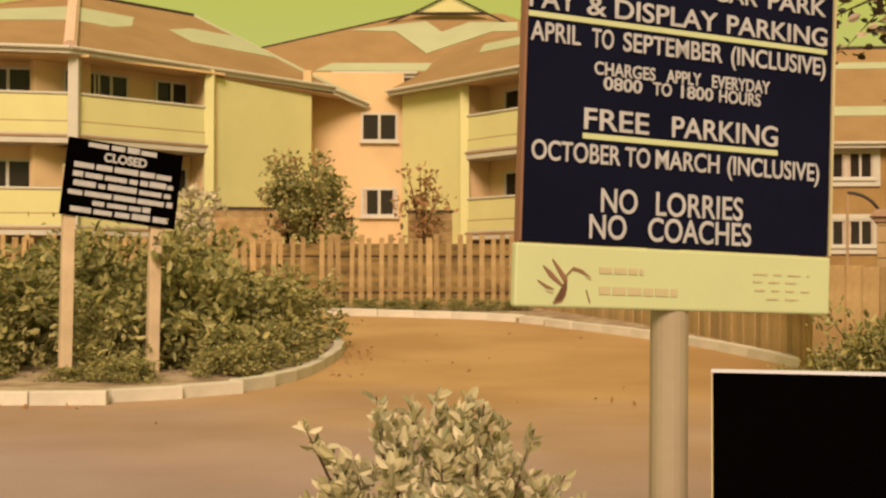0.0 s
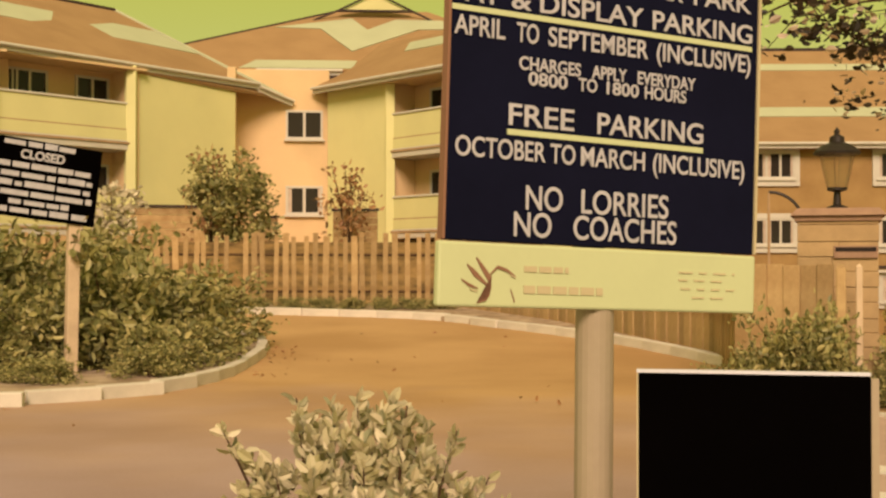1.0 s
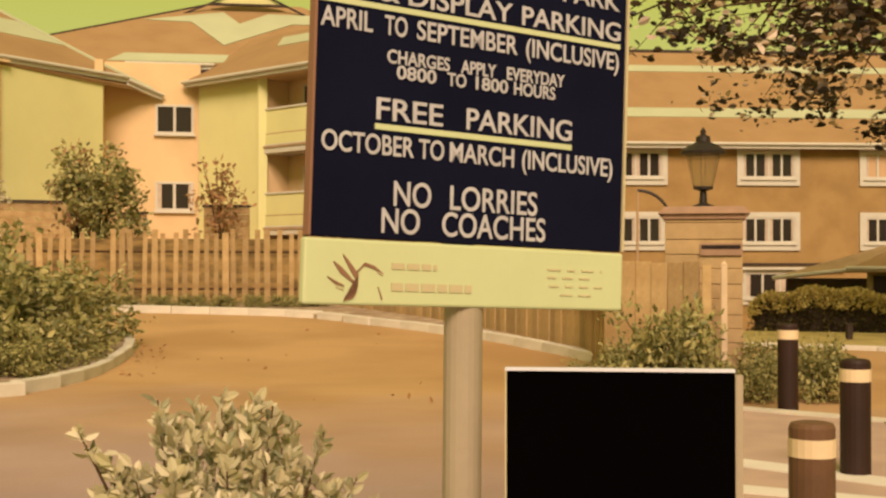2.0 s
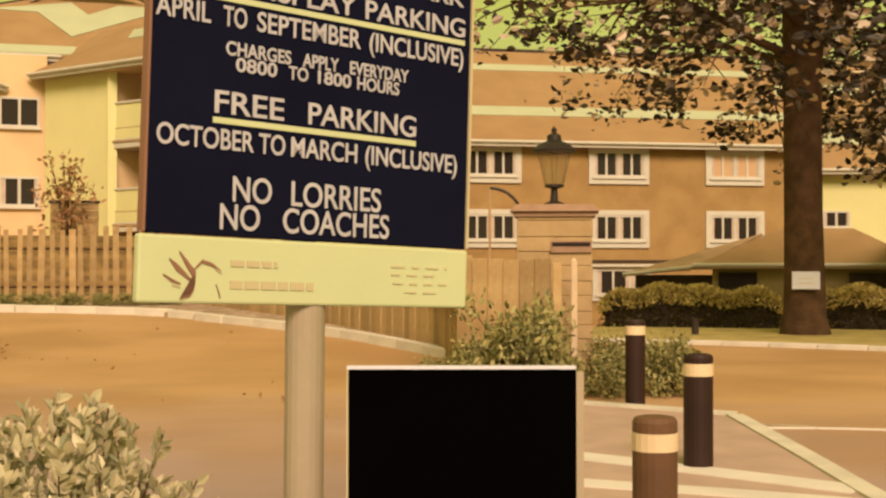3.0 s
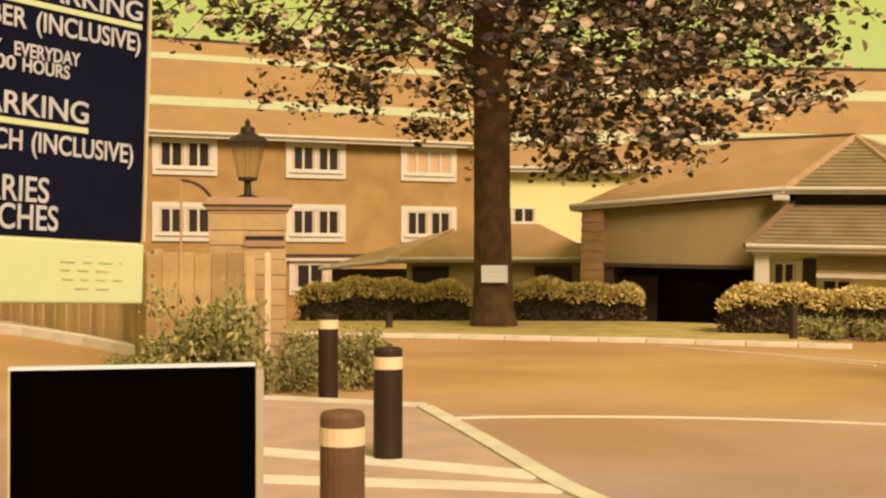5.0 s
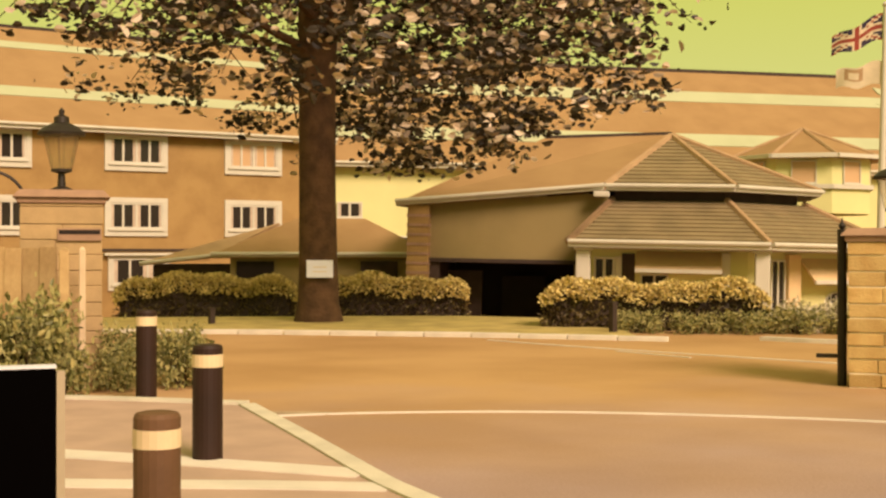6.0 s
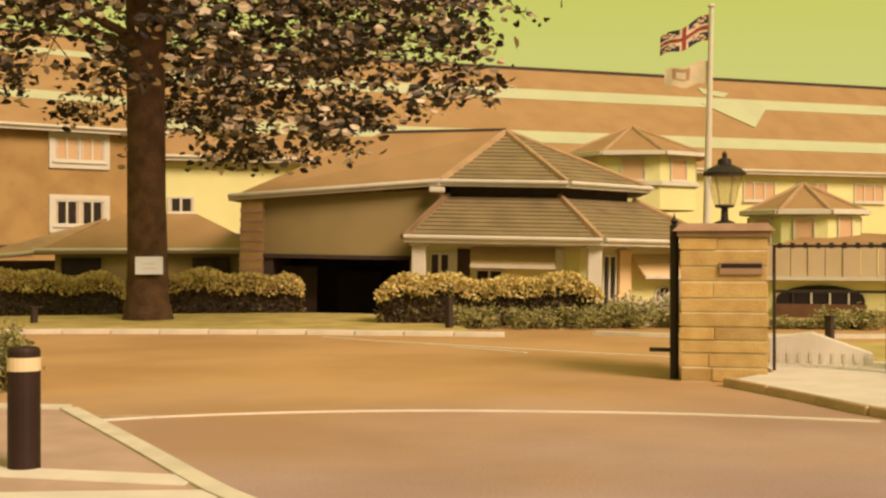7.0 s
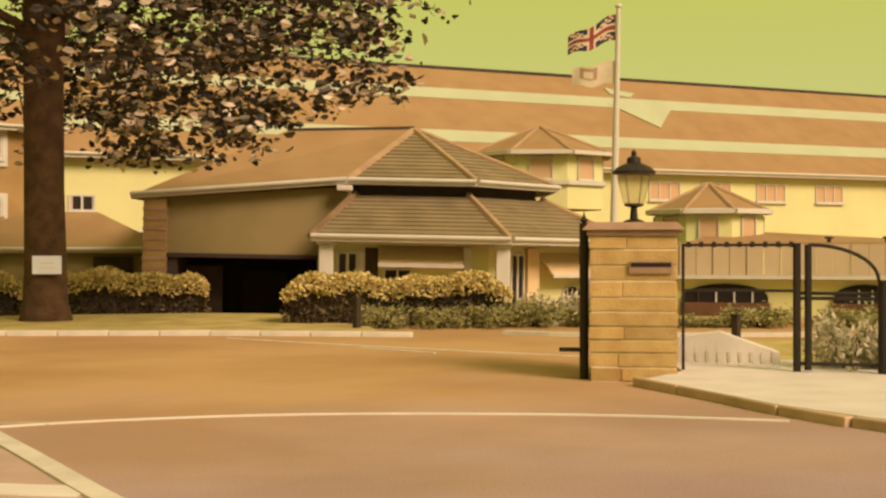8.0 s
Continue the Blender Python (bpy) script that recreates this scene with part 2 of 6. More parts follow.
def tube(bm, pts, radii, sides=8, caps=True):
    rings = []
    pts = [Vector(p) for p in pts]
    for i, p in enumerate(pts):
        d = (pts[min(i + 1, len(pts) - 1)] - pts[max(i - 1, 0)]).normalized()
        u = d.cross(Vector((0.31, 0.95, 0.02)) if abs(d.y) < 0.9 else Vector((1, 0, 0))).normalized()
        w = d.cross(u)
        r = radii[i] if isinstance(radii, (list, tuple)) else radii
        rings.append([bm.verts.new(p + r * (math.cos(a) * u + math.sin(a) * w)) for a in (2 * math.pi * k / sides for k in range(sides))])
    for a, b in zip(rings, rings[1:]):
        for k in range(sides):
            bm.faces.new((a[k], a[(k + 1) % sides], b[(k + 1) % sides], b[k]))
    if caps:
        bm.faces.new(rings[0])
        bm.faces.new(rings[-1])
    return bm


def lathe(bm, profile, sides=16, x=0, y=0):
    rings = [[bm.verts.new((x + r * math.cos(2 * math.pi * k / sides), y + r * math.sin(2 * math.pi * k / sides), z)) for k in range(sides)] for r, z in profile]
    for a, b in zip(rings, rings[1:]):
        for k in range(sides):
            bm.faces.new((a[k], a[(k + 1) % sides], b[(k + 1) % sides], b[k]))
    bm.faces.new(rings[0])
    bm.faces.new(rings[-1])
    return bm


def leaf_mesh(name, spots, size, mat, rng, slim=0.5, lift=0.0, flat=0.7):
    """Folded oval leaves at the spots given: a quad on each side of the midrib; flat: how level they hang."""
    verts, faces = [], []
    for c in spots:
        d = Vector((rng.gauss(0, 1), rng.gauss(0, 1), rng.gauss(0, flat) + lift)).normalized()
        u = d.cross(Vector((rng.gauss(0, 1), rng.gauss(0, 1), rng.gauss(0, 1)))).normalized()
        w = d.cross(u)
        s = size * rng.uniform(0.6, 1.3)
        c = Vector(c)
        i = len(verts)
        g = slim * s * 0.5
        verts += [c, c + d * s * 0.28 + u * g * 0.9 + w * g * 0.3, c + d * s * 0.68 + u * g * 0.85 + w * g * 0.3, c + d * s - w * g * 0.2,
                  c + d * s * 0.68 - u * g * 0.85 + w * g * 0.3, c + d * s * 0.28 - u * g * 0.9 + w * g * 0.3]
        faces += [(i, i + 1, i + 2, i + 3), (i, i + 3, i + 4, i + 5)]
    me = bpy.data.meshes.new(name)
    me.from_pydata([tuple(v) for v in verts], [], faces)
    me.materials.append(mat)
    return me


def smooth(a, b, x):
    t = min(1, max(0, (x - a) / (b - a)))
    return t * t * (3 - 2 * t)


def ground_z(x, y):
    """The drive climbs to the north-west, a bank rises behind the fence, the forecourt dips to the east."""
    r = math.hypot(x, y)
    left = 1 - smooth(4.5, 9.5, x)
    z = 0.05 * (min(max(y - 20, 0), 13)) * left
    z += 1.7 * smooth(33.5, 39, y) * (1 - smooth(5, 11, x))
    z -= 0.9 * smooth(31, 38, r) * smooth(9, 15, x)
    return z


def along(points, step):
    """Points every step along a line of points, with its direction."""
    out, carry = [], 0.0
    for a, b in zip(points, points[1:]):
        a, b = Vector(a), Vector(b)
        n = (b - a).length
        s = carry
        while s < n:
            out.append((a + (b - a) * (s / n), (b - a).normalized()))
            s += step
        carry = s - n
    return out


def curve_points(ctrl, n=10):
    """A smooth line through control points (Catmull-Rom)."""
    c = [Vector(p) for p in ctrl]
    c = [2 * c[0] - c[1]] + c + [2 * c[-1] - c[-2]]
    out = []
    for i in range(1, len(c) - 2):
        for k in range(n):
            t = k / n
            out.append(0.5 * (2 * c[i] + (c[i + 1] - c[i - 1]) * t + (2 * c[i - 1] - 5 * c[i] + 4 * c[i + 1] - c[i + 2]) * t * t + (3 * c[i] - c[i - 1] - 3 * c[i + 1] + c[i + 2]) * t ** 3))
    out.append(c[-2])
    return out


def writing(name, text, size, mat, parent, x, z, width=None, y=-0.006, bold=0.0, align="CENTER"):
    """Letters as a thin mesh on a board that faces -y, fitted to a width."""
    cu = bpy.data.curves.new(name, "FONT")
    cu.body, cu.size, cu.extrude, cu.align_x, cu.offset = text, size, 0.0015, align, bold
    tmp = bpy.data.objects.new(name, cu)
    scene.collection.objects.link(tmp)
    me = bpy.data.meshes.new_from_object(tmp.evaluated_get(bpy.context.evaluated_depsgraph_get()))
    bpy.data.objects.remove(tmp)
    bpy.data.curves.remove(cu)
    xs = [v.co.x for v in me.vertices]
    k = width / (max(xs) - min(xs)) if width else 1.0
    me.transform(Matrix.Diagonal((k, 1, 1, 1)))
    me.materials.clear()
    me.materials.append(mat)
    ob = new(name, me)
    ob.parent = parent
    ob.matrix_basis = pose(x, y, z, 90)
    return ob


# ---- ground ----
def build_ground():
    """One sheet, fine near the camera and coarse towards the horizon."""
    bm = bmesh.new()
    radii = [0.0] + [1.5 * k for k in range(1, 40)] + [65, 75, 90, 120, 180, 300, 600, 1200, 2600]
    sides = 96
    rings = []
    for r in radii[1:]:
        ring = []
        for k in range(sides):
            a = 2 * math.pi * k / sides
            x, y = r * math.sin(a), r * math.cos(a)
            ring.append(bm.verts.new((x, y, ground_z(x, y))))
        rings.append(ring)
    c = bm.verts.new((0, 0, 0))
    for k in range(sides):
        bm.faces.new((c, rings[0][k], rings[0][(k + 1) % sides]))
    for a, b in zip(rings, rings[1:]):
        for k in range(sides):
            bm.faces.new((a[k], a[(k + 1) % sides], b[(k + 1) % sides], b[k]))
    ob = setting("ground", bm, TARMAC, "worn tarmac car park rising towards the houses", "ground")
    for p in ob.data.polygons:
        p.use_smooth = True


build_ground()


def sheet(name, outline, mat, label, category, lift=0.03, edge=0.9):
    """A surface laid over the ground inside an outline, following its slope."""
    pts = [Vector((x, y, 0)) for x, y in outline]
    bm = bmesh.new()
    vs = [bm.verts.new(p) for p in pts]
    f = bm.faces.new(vs)
    bmesh.ops.triangulate(bm, faces=[f])
    for _ in range(7):
        long = [e for e in bm.edges if e.calc_length() > edge]
        if not long:
            break
        bmesh.ops.subdivide_edges(bm, edges=long, cuts=1)
        bmesh.ops.triangulate(bm, faces=bm.faces)
    for v in bm.verts:
        v.co.z = ground_z(v.co.x, v.co.y) + lift
    low = {v: bm.verts.new(v.co - Vector((0, 0, lift + 0.05))) for v in list(bm.verts) if v.is_boundary}
    for e in [e for e in bm.edges if e.is_boundary]:
        a, b = e.verts
        if a in low and b in low:
            bm.faces.new((a, b, low[b], low[a]))
    return setting(name, bm, mat, label, category)


def kerb_run(name, ctrl, label, length=0.92, wide=0.16, high=0.165, lift=0.0, mat=None):
    """Kerb stones one after another, each a piece of its own."""
    base = tagged(new(name), label, "kerb", "", "structure")
    base.matrix_basis = SITE
    line = curve_points([(x, y, 0) for x, y in ctrl])
    bm = boxed(-length / 2 + 0.006, length / 2 - 0.006, -wide / 2, wide / 2, -0.1, high, bevel=0.018)
    me = mesh_of(bm, "kerb_stone", mat or KERB)
    for p, d in along(line, length):
        q = p + d * length / 2
        slope = math.degrees(math.atan2(ground_z(*(q + d * 0.4).xy) - ground_z(*(q - d * 0.4).xy), 0.8))
        m = pose(q.x, q.y, ground_z(q.x, q.y) + lift + random.uniform(-0.006, 0.006), 0, 0, math.degrees(math.atan2(d.y, d.x)) + random.uniform(-0.6, 0.6)) @ pose(0, 0, 0, 0, -slope, 0)
        shared("kerb_stone", me, base, m)
    return base


ISLAND = [(-5.9, 15.3), (-4.6, 15.34), (-3.6, 15.9), (-2.82, 16.74), (-2.3, 18.2), (-2.0, 20.2), (-1.85, 22.6), (-2.2, 24.6), (-3.4, 26.4)]
FAR_KERB = [(-4.2, 30.9), (-2.88, 30.69), (0.98, 29.3), (2.6, 27.4), (4.04, 25.18), (5.15, 22.8), (5.7, 20.8), (5.8, 19.5)]
LAWN_KERB = [(8.6, 25.2), (11.8, 22.7), (13.8, 20.6), (15.3, 18.85), (17.1, 16.3)]
smooth_island = [(p.x, p.y) for p in curve_points([(x, y, 0) for x, y in ISLAND], 5)]
sheet("planting_bed", [(-16, 15.3)] + smooth_island + [(-6.5, 28.2), (-16, 29)], SOIL, "raised earth bed of the drive island", "bed", 0.10)
sheet("fence_verge", [(p.x, p.y) for p in curve_points([(x, y, 0) for x, y in FAR_KERB], 4)] + [(7.6, 18.8), (6.8, 21.2), (2.6, 31.8), (-4.2, 32.4)], SOIL, "earth verge under the fence", "bed", 0.10)
sheet("garden_bank", [(-16, 32.9), (2.6, 32.3), (7.5, 33.0), (7.5, 43), (-16, 41)], BANK, "overgrown bank behind the fence", "bank", 0.05)
kerb_run("island_kerb", [(-9.5, 15.3)] + ISLAND, "pale concrete kerb round the planted island")
kerb_run("drive_kerb", FAR_KERB, "pale concrete kerb along the fence")
SITE = LAWN_SIDE
sheet("lawn", LAWN_KERB + [(21.0, 21.5), (19.6, 24.4), (13.0, 33.0), (9.5, 34.5), (8.0, 29.0)], GRASS, "dry yellowed lawn round the big tree", "lawn", 0.06)
kerb_run("lawn_kerb", LAWN_KERB, "pale kerb along the lawn", high=0.09)


# ---- buildings ----
def wall_between(bm, a, b, z0, z1, thick=0.3):
    """An upright wall from a to b; its thickness lies behind, away from the car park."""
    a, b = Vector((a[0], a[1], 0)), Vector((b[0], b[1], 0))
    back = (b - a).cross(Vector((0, 0, 1))).normalized() * -thick
    low = [a, b, b + back, a + back]
    return prism(bm, [p + Vector((0, 0, z0)) for p in low], [p + Vector((0, 0, z1)) for p in low])


def frame_of(a, b, z=0.0):
    """A local frame at a: x towards b, y into the building, z up."""
    return pose(a[0], a[1], z, 0, 0, math.degrees(math.atan2(b[1] - a[1], b[0] - a[0])))


def lerp(a, b, t):
    return tuple(p + (q - p) * t for p, q in zip(a, b))


def pitched(parent, name, eave_a, eave_b, top_b, top_a, bands=(), mat=None, courses=0):
    """A roof slope; bands: pale strips between two fractions of its height; courses: overlapping tile rows."""
    mat = mat or ROOF
    roof = part(name, slab(bmesh.new(), [eave_a, eave_b, top_b, top_a], 0.12), mat, parent)
    n = (Vector(eave_b) - Vector(eave_a)).cross(Vector(top_a) - Vector(eave_a)).normalized()
    if n.z < 0:
        n = -n
    for k in range(courses):
        f0, f1 = k / courses, min((k + 1.12) / courses, 1)
        low_a, low_b = Vector(lerp(eave_a, top_a, f0)), Vector(lerp(eave_b, top_b, f0))
        up_a, up_b = Vector(lerp(eave_a, top_a, f1)), Vector(lerp(eave_b, top_b, f1))
        bm = prism(bmesh.new(), [low_a + n * 0.004, low_b + n * 0.004, up_b + n * 0.002, up_a + n * 0.002], [low_a + n * 0.055, low_b + n * 0.055, up_b + n * 0.012, up_a + n * 0.012])
        part("tile_course", bm, mat, roof)
    for band in bands:
        f0, f1, u0, u1 = (*band, 0.0, 1.0)[:4]
        q = []
        for f, u in ((f0, u0), (f0, u1), (f1, u1), (f1, u0)):
            q.append(Vector(lerp(lerp(eave_a, top_a, f), lerp(eave_b, top_b, f), u)))
        part("pale_band", slab(bmesh.new(), [p + n * 0.03 for p in q], 0.026), PALE_ROOF, roof, "pale band across the roof slope")
    return roof


def gutter(parent, a, b, mat=None, r=0.11, name="fascia"):
    bm = bmesh.new()
    a, b = Vector(a), Vector(b)
    out = (b - a).cross(Vector((0, 0, 1))).normalized()
    up = Vector((0, 0, r))
    prism(bm, [a - up + out * 0.03, b - up + out * 0.03, b - up - out * 0.12, a - up - out * 0.12], [a + up + out * 0.05, b + up + out * 0.05, b + up - out * 0.12, a + up - out * 0.12])
    g = part(name, bm, mat or WHITE, parent, "white painted fascia board")
    bm = tube(bmesh.new(), [a + out * 0.10 + up * 0.6, b + out * 0.10 + up * 0.6], 0.06, 8)
    part("gutter", bm, mat or WHITE, g)
    return g


def casement(parent, m, w, h, lights=2, frame_w=0.09, surround=0.0, curtains=True, glass=None):
    """A window set in a wall that faces local -y: frame, panes, sill; surround: a raised white band round it."""
    win = new("window")
    win.parent = parent
    win.matrix_basis = m
    bm = bmesh.new()
    f = frame_w
    box(bm, -w / 2, w / 2, -0.05, 0.06, 0, f)
    box(bm, -w / 2, w / 2, -0.05, 0.06, h - f, h)
    box(bm, -w / 2, -w / 2 + f, -0.05, 0.06, f, h - f)
    box(bm, w / 2 - f, w / 2, -0.05, 0.06, f, h - f)
    step = w / lights
    for k in range(1, lights):
        box(bm, -w / 2 + k * step - f * 0.6, -w / 2 + k * step + f * 0.6, -0.045, 0.055, f, h - f)
    part("window_frame", bm, WHITE, win)
    for k in range(lights):
        x0 = -w / 2 + k * step + f * 0.55
        x1 = x0 + step - f * 1.1
        part("pane", boxed(x0, x1, 0.0, 0.012, f * 0.9, h - f * 0.9), glass or GLASS, win)
        if curtains:
            half = (x1 - x0) * (0.22 if (k % 2) else 0.3)
            xs = (x0, x0 + half) if k % 2 == 0 else (x1 - half, x1)
            bm = bmesh.new()
            n = 6
            pts = [(xs[0] + (xs[1] - xs[0]) * i / n, -0.006 - (0.012 if i % 2 else 0.0)) for i in range(n + 1)]
            prism(bm, [(x, y, f) for x, y in pts] + [(xs[1], -0.002, f), (xs[0], -0.002, f)], [(x, y, h - f) for x, y in pts] + [(xs[1], -0.002, h - f), (xs[0], -0.002, h - f)])
            part("curtain", bm, CURTAIN, win, "pale drawn curtain")
    part("sill", boxed(-w / 2 - 0.06, w / 2 + 0.06, -0.14, 0.04, -0.09, -0.002, bevel=0.012), WHITE, win)
    if surround:
        s = surround
        bm = bmesh.new()
        box(bm, -w / 2 - s, w / 2 + s, -0.07, 0.03, h + 0.002, h + s)
        box(bm, -w / 2 - s, w / 2 + s, -0.072, 0.03, -s - 0.09, -0.092)
        box(bm, -w / 2 - s, -w / 2 - 0.002, -0.071, 0.03, -0.09, h)
        box(bm, w / 2 + 0.002, w / 2 + s, -0.071, 0.03, -0.09, h)
        part("surround", bm, WHITE, win, "raised white plaster surround")
    return win


def build_flats():
    """The two-storey flats on the bank behind the fence: two wings that meet at a recess."""
    flats = thing("apartment_building", "cream rendered two-storey flats with white balconies and tiled hipped roofs", "building")
    a0, a1, a15, a2 = (-22.0, 38.2), (-11.6, 40.4), (-7.98, 43.98), (-4.87, 47.5)
    r1, r2 = (-5.0, 49.3), (-1.5, 49.5)
    b1, b2, b3 = (-1.56, 49.3), (0.78, 46.5), (5.6, 40.0)
    base, eave = 1.9, 8.45
    # wing with balconies: back wall set in, blank gable wall flush
    inn = 1.15
    d = Vector((a15[0] - a1[0], a15[1] - a1[1])).normalized()
    back = Vector((-d.y, d.x)) * inn
    back1, back15 = (a1[0] + back.x, a1[1] + back.y), (a15[0] + back.x, a15[1] + back.y)
    d0 = Vector((a1[0] - a0[0], a1[1] - a0[1])).normalized()
    bk0 = Vector((-d0.y, d0.x)) * inn
    part("wall", wall_between(bmesh.new(), lerp(back1, back15, -0.15), back15, base, eave), TAN_WALL, flats)
    part("return_wall", wall_between(bmesh.new(), a15, back15, base, eave, -0.3), TAN_WALL, flats)
    part("wall", wall_between(bmesh.new(), (a0[0] + bk0.x, a0[1] + bk0.y), (a1[0] + bk0.x + 0.4, a1[1] + bk0.y + 0.1), base, eave), TAN_WALL, flats)
    part("gable_wall", wall_between(bmesh.new(), a15, a2, base, eave, 0.4), RENDER_WALL, flats, "blank sunlit cream gable wall")
    part("wall", wall_between(bmesh.new(), r1, r2, base, 9.2), TAN_WALL, flats)
    part("wall", wall_between(bmesh.new(), a2, (r1[0], r1[1]), base, 9.0), TAN_WALL, flats)
    part("wall", wall_between(bmesh.new(), b1, b2, base, eave, 0.4), RENDER_WALL, flats, "sunlit cream end wall")
    e = Vector((b3[0] - b2[0], b3[1] - b2[1])).normalized()
    bb = Vector((-e.y, e.x)) * inn
    part("wall", wall_between(bmesh.new(), (b2[0] + bb.x, b2[1] + bb.y), (b3[0] + bb.x, b3[1] + bb.y), base, eave), TAN_WALL, flats)
    part("return_wall", wall_between(bmesh.new(), (b2[0] + bb.x, b2[1] + bb.y), b2, base, eave, -0.3), TAN_WALL, flats)
    # closing walls behind
    part("wall", wall_between(bmesh.new(), (13.0, 47.0), (6.0, 60.0), base, eave), RENDER_WALL, flats)
    part("wall", wall_between(bmesh.new(), b3, (13.0, 47.0), base, eave), RENDER_WALL, flats)
    part("wall", wall_between(bmesh.new(), (6.0, 60.0), (-18.0, 58.0), base, eave), RENDER_WALL, flats)
    part("wall", wall_between(bmesh.new(), (-18.0, 58.0), a0, base, eave), RENDER_WALL, flats)

    def balcony(p, q, z_top, z_low, first_post=True, depth=1.5):
        """Parapet with a white rail, slab edge and floor, along p to q."""
        n = math.hypot(q[0] - p[0], q[1] - p[1])
        bal = new("balcony")
        bal.parent = flats
        bal.matrix_basis = frame_of(p, q)
        part("floor_slab", boxed(0, n, -0.06, depth, z_low - 0.32, z_low, bevel=0.02), WHITE, bal)
        # brown strip along the slab edge that draws its shadow line
        part("drawn_shadow_line", boxed(-0.02, n + 0.02, -0.10, -0.062, z_low - 0.12, z_low - 0.05), HIP, bal)
        part("parapet_panel", boxed(0.04, n - 0.04, 0.0, 0.06, z_low + 0.003, z_top - 0.08), RENDER_WALL, bal, "pale yellow parapet panel")
        part("lower_board", boxed(0.03, n - 0.03, -0.03, -0.003, z_low + 0.01, z_low + 0.36), RENDER_WALL, bal)
        part("board_joint", boxed(0.03, n - 0.03, -0.02, -0.002, z_low + 0.362, z_low + 0.40), HIP, bal)
        part("rail", boxed(0, n, -0.05, 0.11, z_top - 0.078, z_top, bevel=0.02), WHITE, bal)
        return bal, n

    for p, q in ((a0, a1), (a1, a15), (b2, b3)):
        n = math.hypot(q[0] - p[0], q[1] - p[1])
        part("balcony_ceiling", boxed(-0.3, n + 0.45, -0.25, 2.6, 8.28 + 0.01 * (p is a1), 8.36 + 0.01 * (p is a1)), TAN_WALL, flats).matrix_basis = frame_of(p, q)
        balcony(p, q, 7.2, 5.9)
        balcony(p, q, 4.2, 3.0)
        n = math.hypot(q[0] - p[0], q[1] - p[1])
        fr = frame_of(p, q)
        for z, h in ((7.0, 1.2), (4.05, 1.2)):
            for f in (0.22, 0.5, 0.8) if q is not a15 else (0.17, 0.38, 0.84):
                casement(flats, fr @ pose(n * f, inn - 0.02, z - 0.4), 1.3 if q is a15 else 1.7, h + 0.3, 2, 0.08, curtains=False)
    for p in (a1, a15, b2):
        part("post", boxed(p[0] - 0.17, p[0] + 0.17, p[1] - 0.17, p[1] + 0.17, base, eave, bevel=0.03), WHITE if p is a1 else RENDER_WALL, flats, "square white corner post")
    # recess windows
    fr = frame_of(r1, r2)
    casement(flats, fr @ pose(2.55, -0.02, 6.55), 1.4, 1.1, 2, 0.08, curtains=False)
    casement(flats, fr @ pose(2.55, -0.02, 3.66), 1.4, 1.1, 2, 0.09)
    # roofs
    top1, top2, top0 = (-13.3, 46.3, 11.55), (-9.78, 50.16, 11.55), (-15.6, 43.65, 10.57)
    pitched(flats, "roof", (-22.6, 37.6, 8.5), (-11.6, 39.9, 8.5), top1, top0, [(0.48, 0.74)])
    pitched(flats, "roof", (-11.6, 39.9, 8.5), (-3.3, 49.0, 8.12), top2, top1, [(0.48, 0.74, 0.03, 0.985)])
    pitched(flats, "roof", (-3.3, 49.0, 8.12), (-3.0, 53.0, 8.5), (-8.0, 53.0, 10.2), top2)
    gutter(flats, (-22.6, 37.6, 8.45), (-11.6, 39.9, 8.45))
    gutter(flats, (-11.6, 39.9, 8.45), (-4.1, 48.2, 8.4))
    gutter(flats, (-4.1, 48.2, 8.3), (-2.9, 49.3, 7.9))
    part("hip_capping", tube(bmesh.new(), [(-11.6, 39.9, 8.55), (-13.3, 46.3, 11.6)], 0.22, 8), PINK_WALL, flats, "pale pink hip tiles")
    part("ridge", tube(bmesh.new(), [top0, top1], 0.06, 6), HIP, flats)
    part("ridge", tube(bmesh.new(), [top1, top2], 0.09, 6), DARK_WOOD, flats)
    part("ridge", tube(bmesh.new(), [top2, (-3.25, 49.05, 8.16)], 0.07, 6), PALE_ROOF, flats)
    middle = pitched(flats, "roof", (-11.1, 49.7, 9.25), (9.0, 49.7, 9.25), (2.5, 54.5, 12.5), (-1.17, 54.5, 12.5), [(0.02, 0.14, 0.30, 0.52)])
    # pale shapes that dip in a V between the slopes; x and height on the roof
    for outline in (((-3.83, 11.48), (-0.71, 12.01), (-0.05, 11.38), (-0.66, 10.2), (-1.96, 11.42)), ((-0.05, 11.38), (1.11, 11.97), (3.12, 11.94), (3.08, 11.45), (2.05, 11.42), (-0.66, 10.2))):
        part("pale_valley", slab(bmesh.new(), [Vector((x, 49.7 + (z - 9.25) * 4.8 / 3.25 - 0.02, z + 0.03)) for x, z in outline], 0.026, (0, 0.56, -0.83)), PALE_ROOF, middle, "pale shape dipping in a V")
    pitched(flats, "roof", (9.0, 49.7, 9.25), (9.0, 60.0, 9.25), (2.6, 58.0, 12.4), (2.5, 54.5, 12.5))
    gutter(flats, (-4.3, 49.65, 9.15), (-1.0, 49.65, 9.15))
    part("soffit", boxed(-4.2, -1.2, 49.5, 50.3, 8.8, 9.02), DARK_WOOD, flats)
    # gablet on the ridge
    part("gablet", slab(bmesh.new(), [(-1.2, 53.8, 12.35), (1.75, 53.8, 12.35), (0.28, 53.8, 13.05)], 0.2, (0, 1, 0)), RENDER_WALL, flats, "small pale gablet with dark edges")
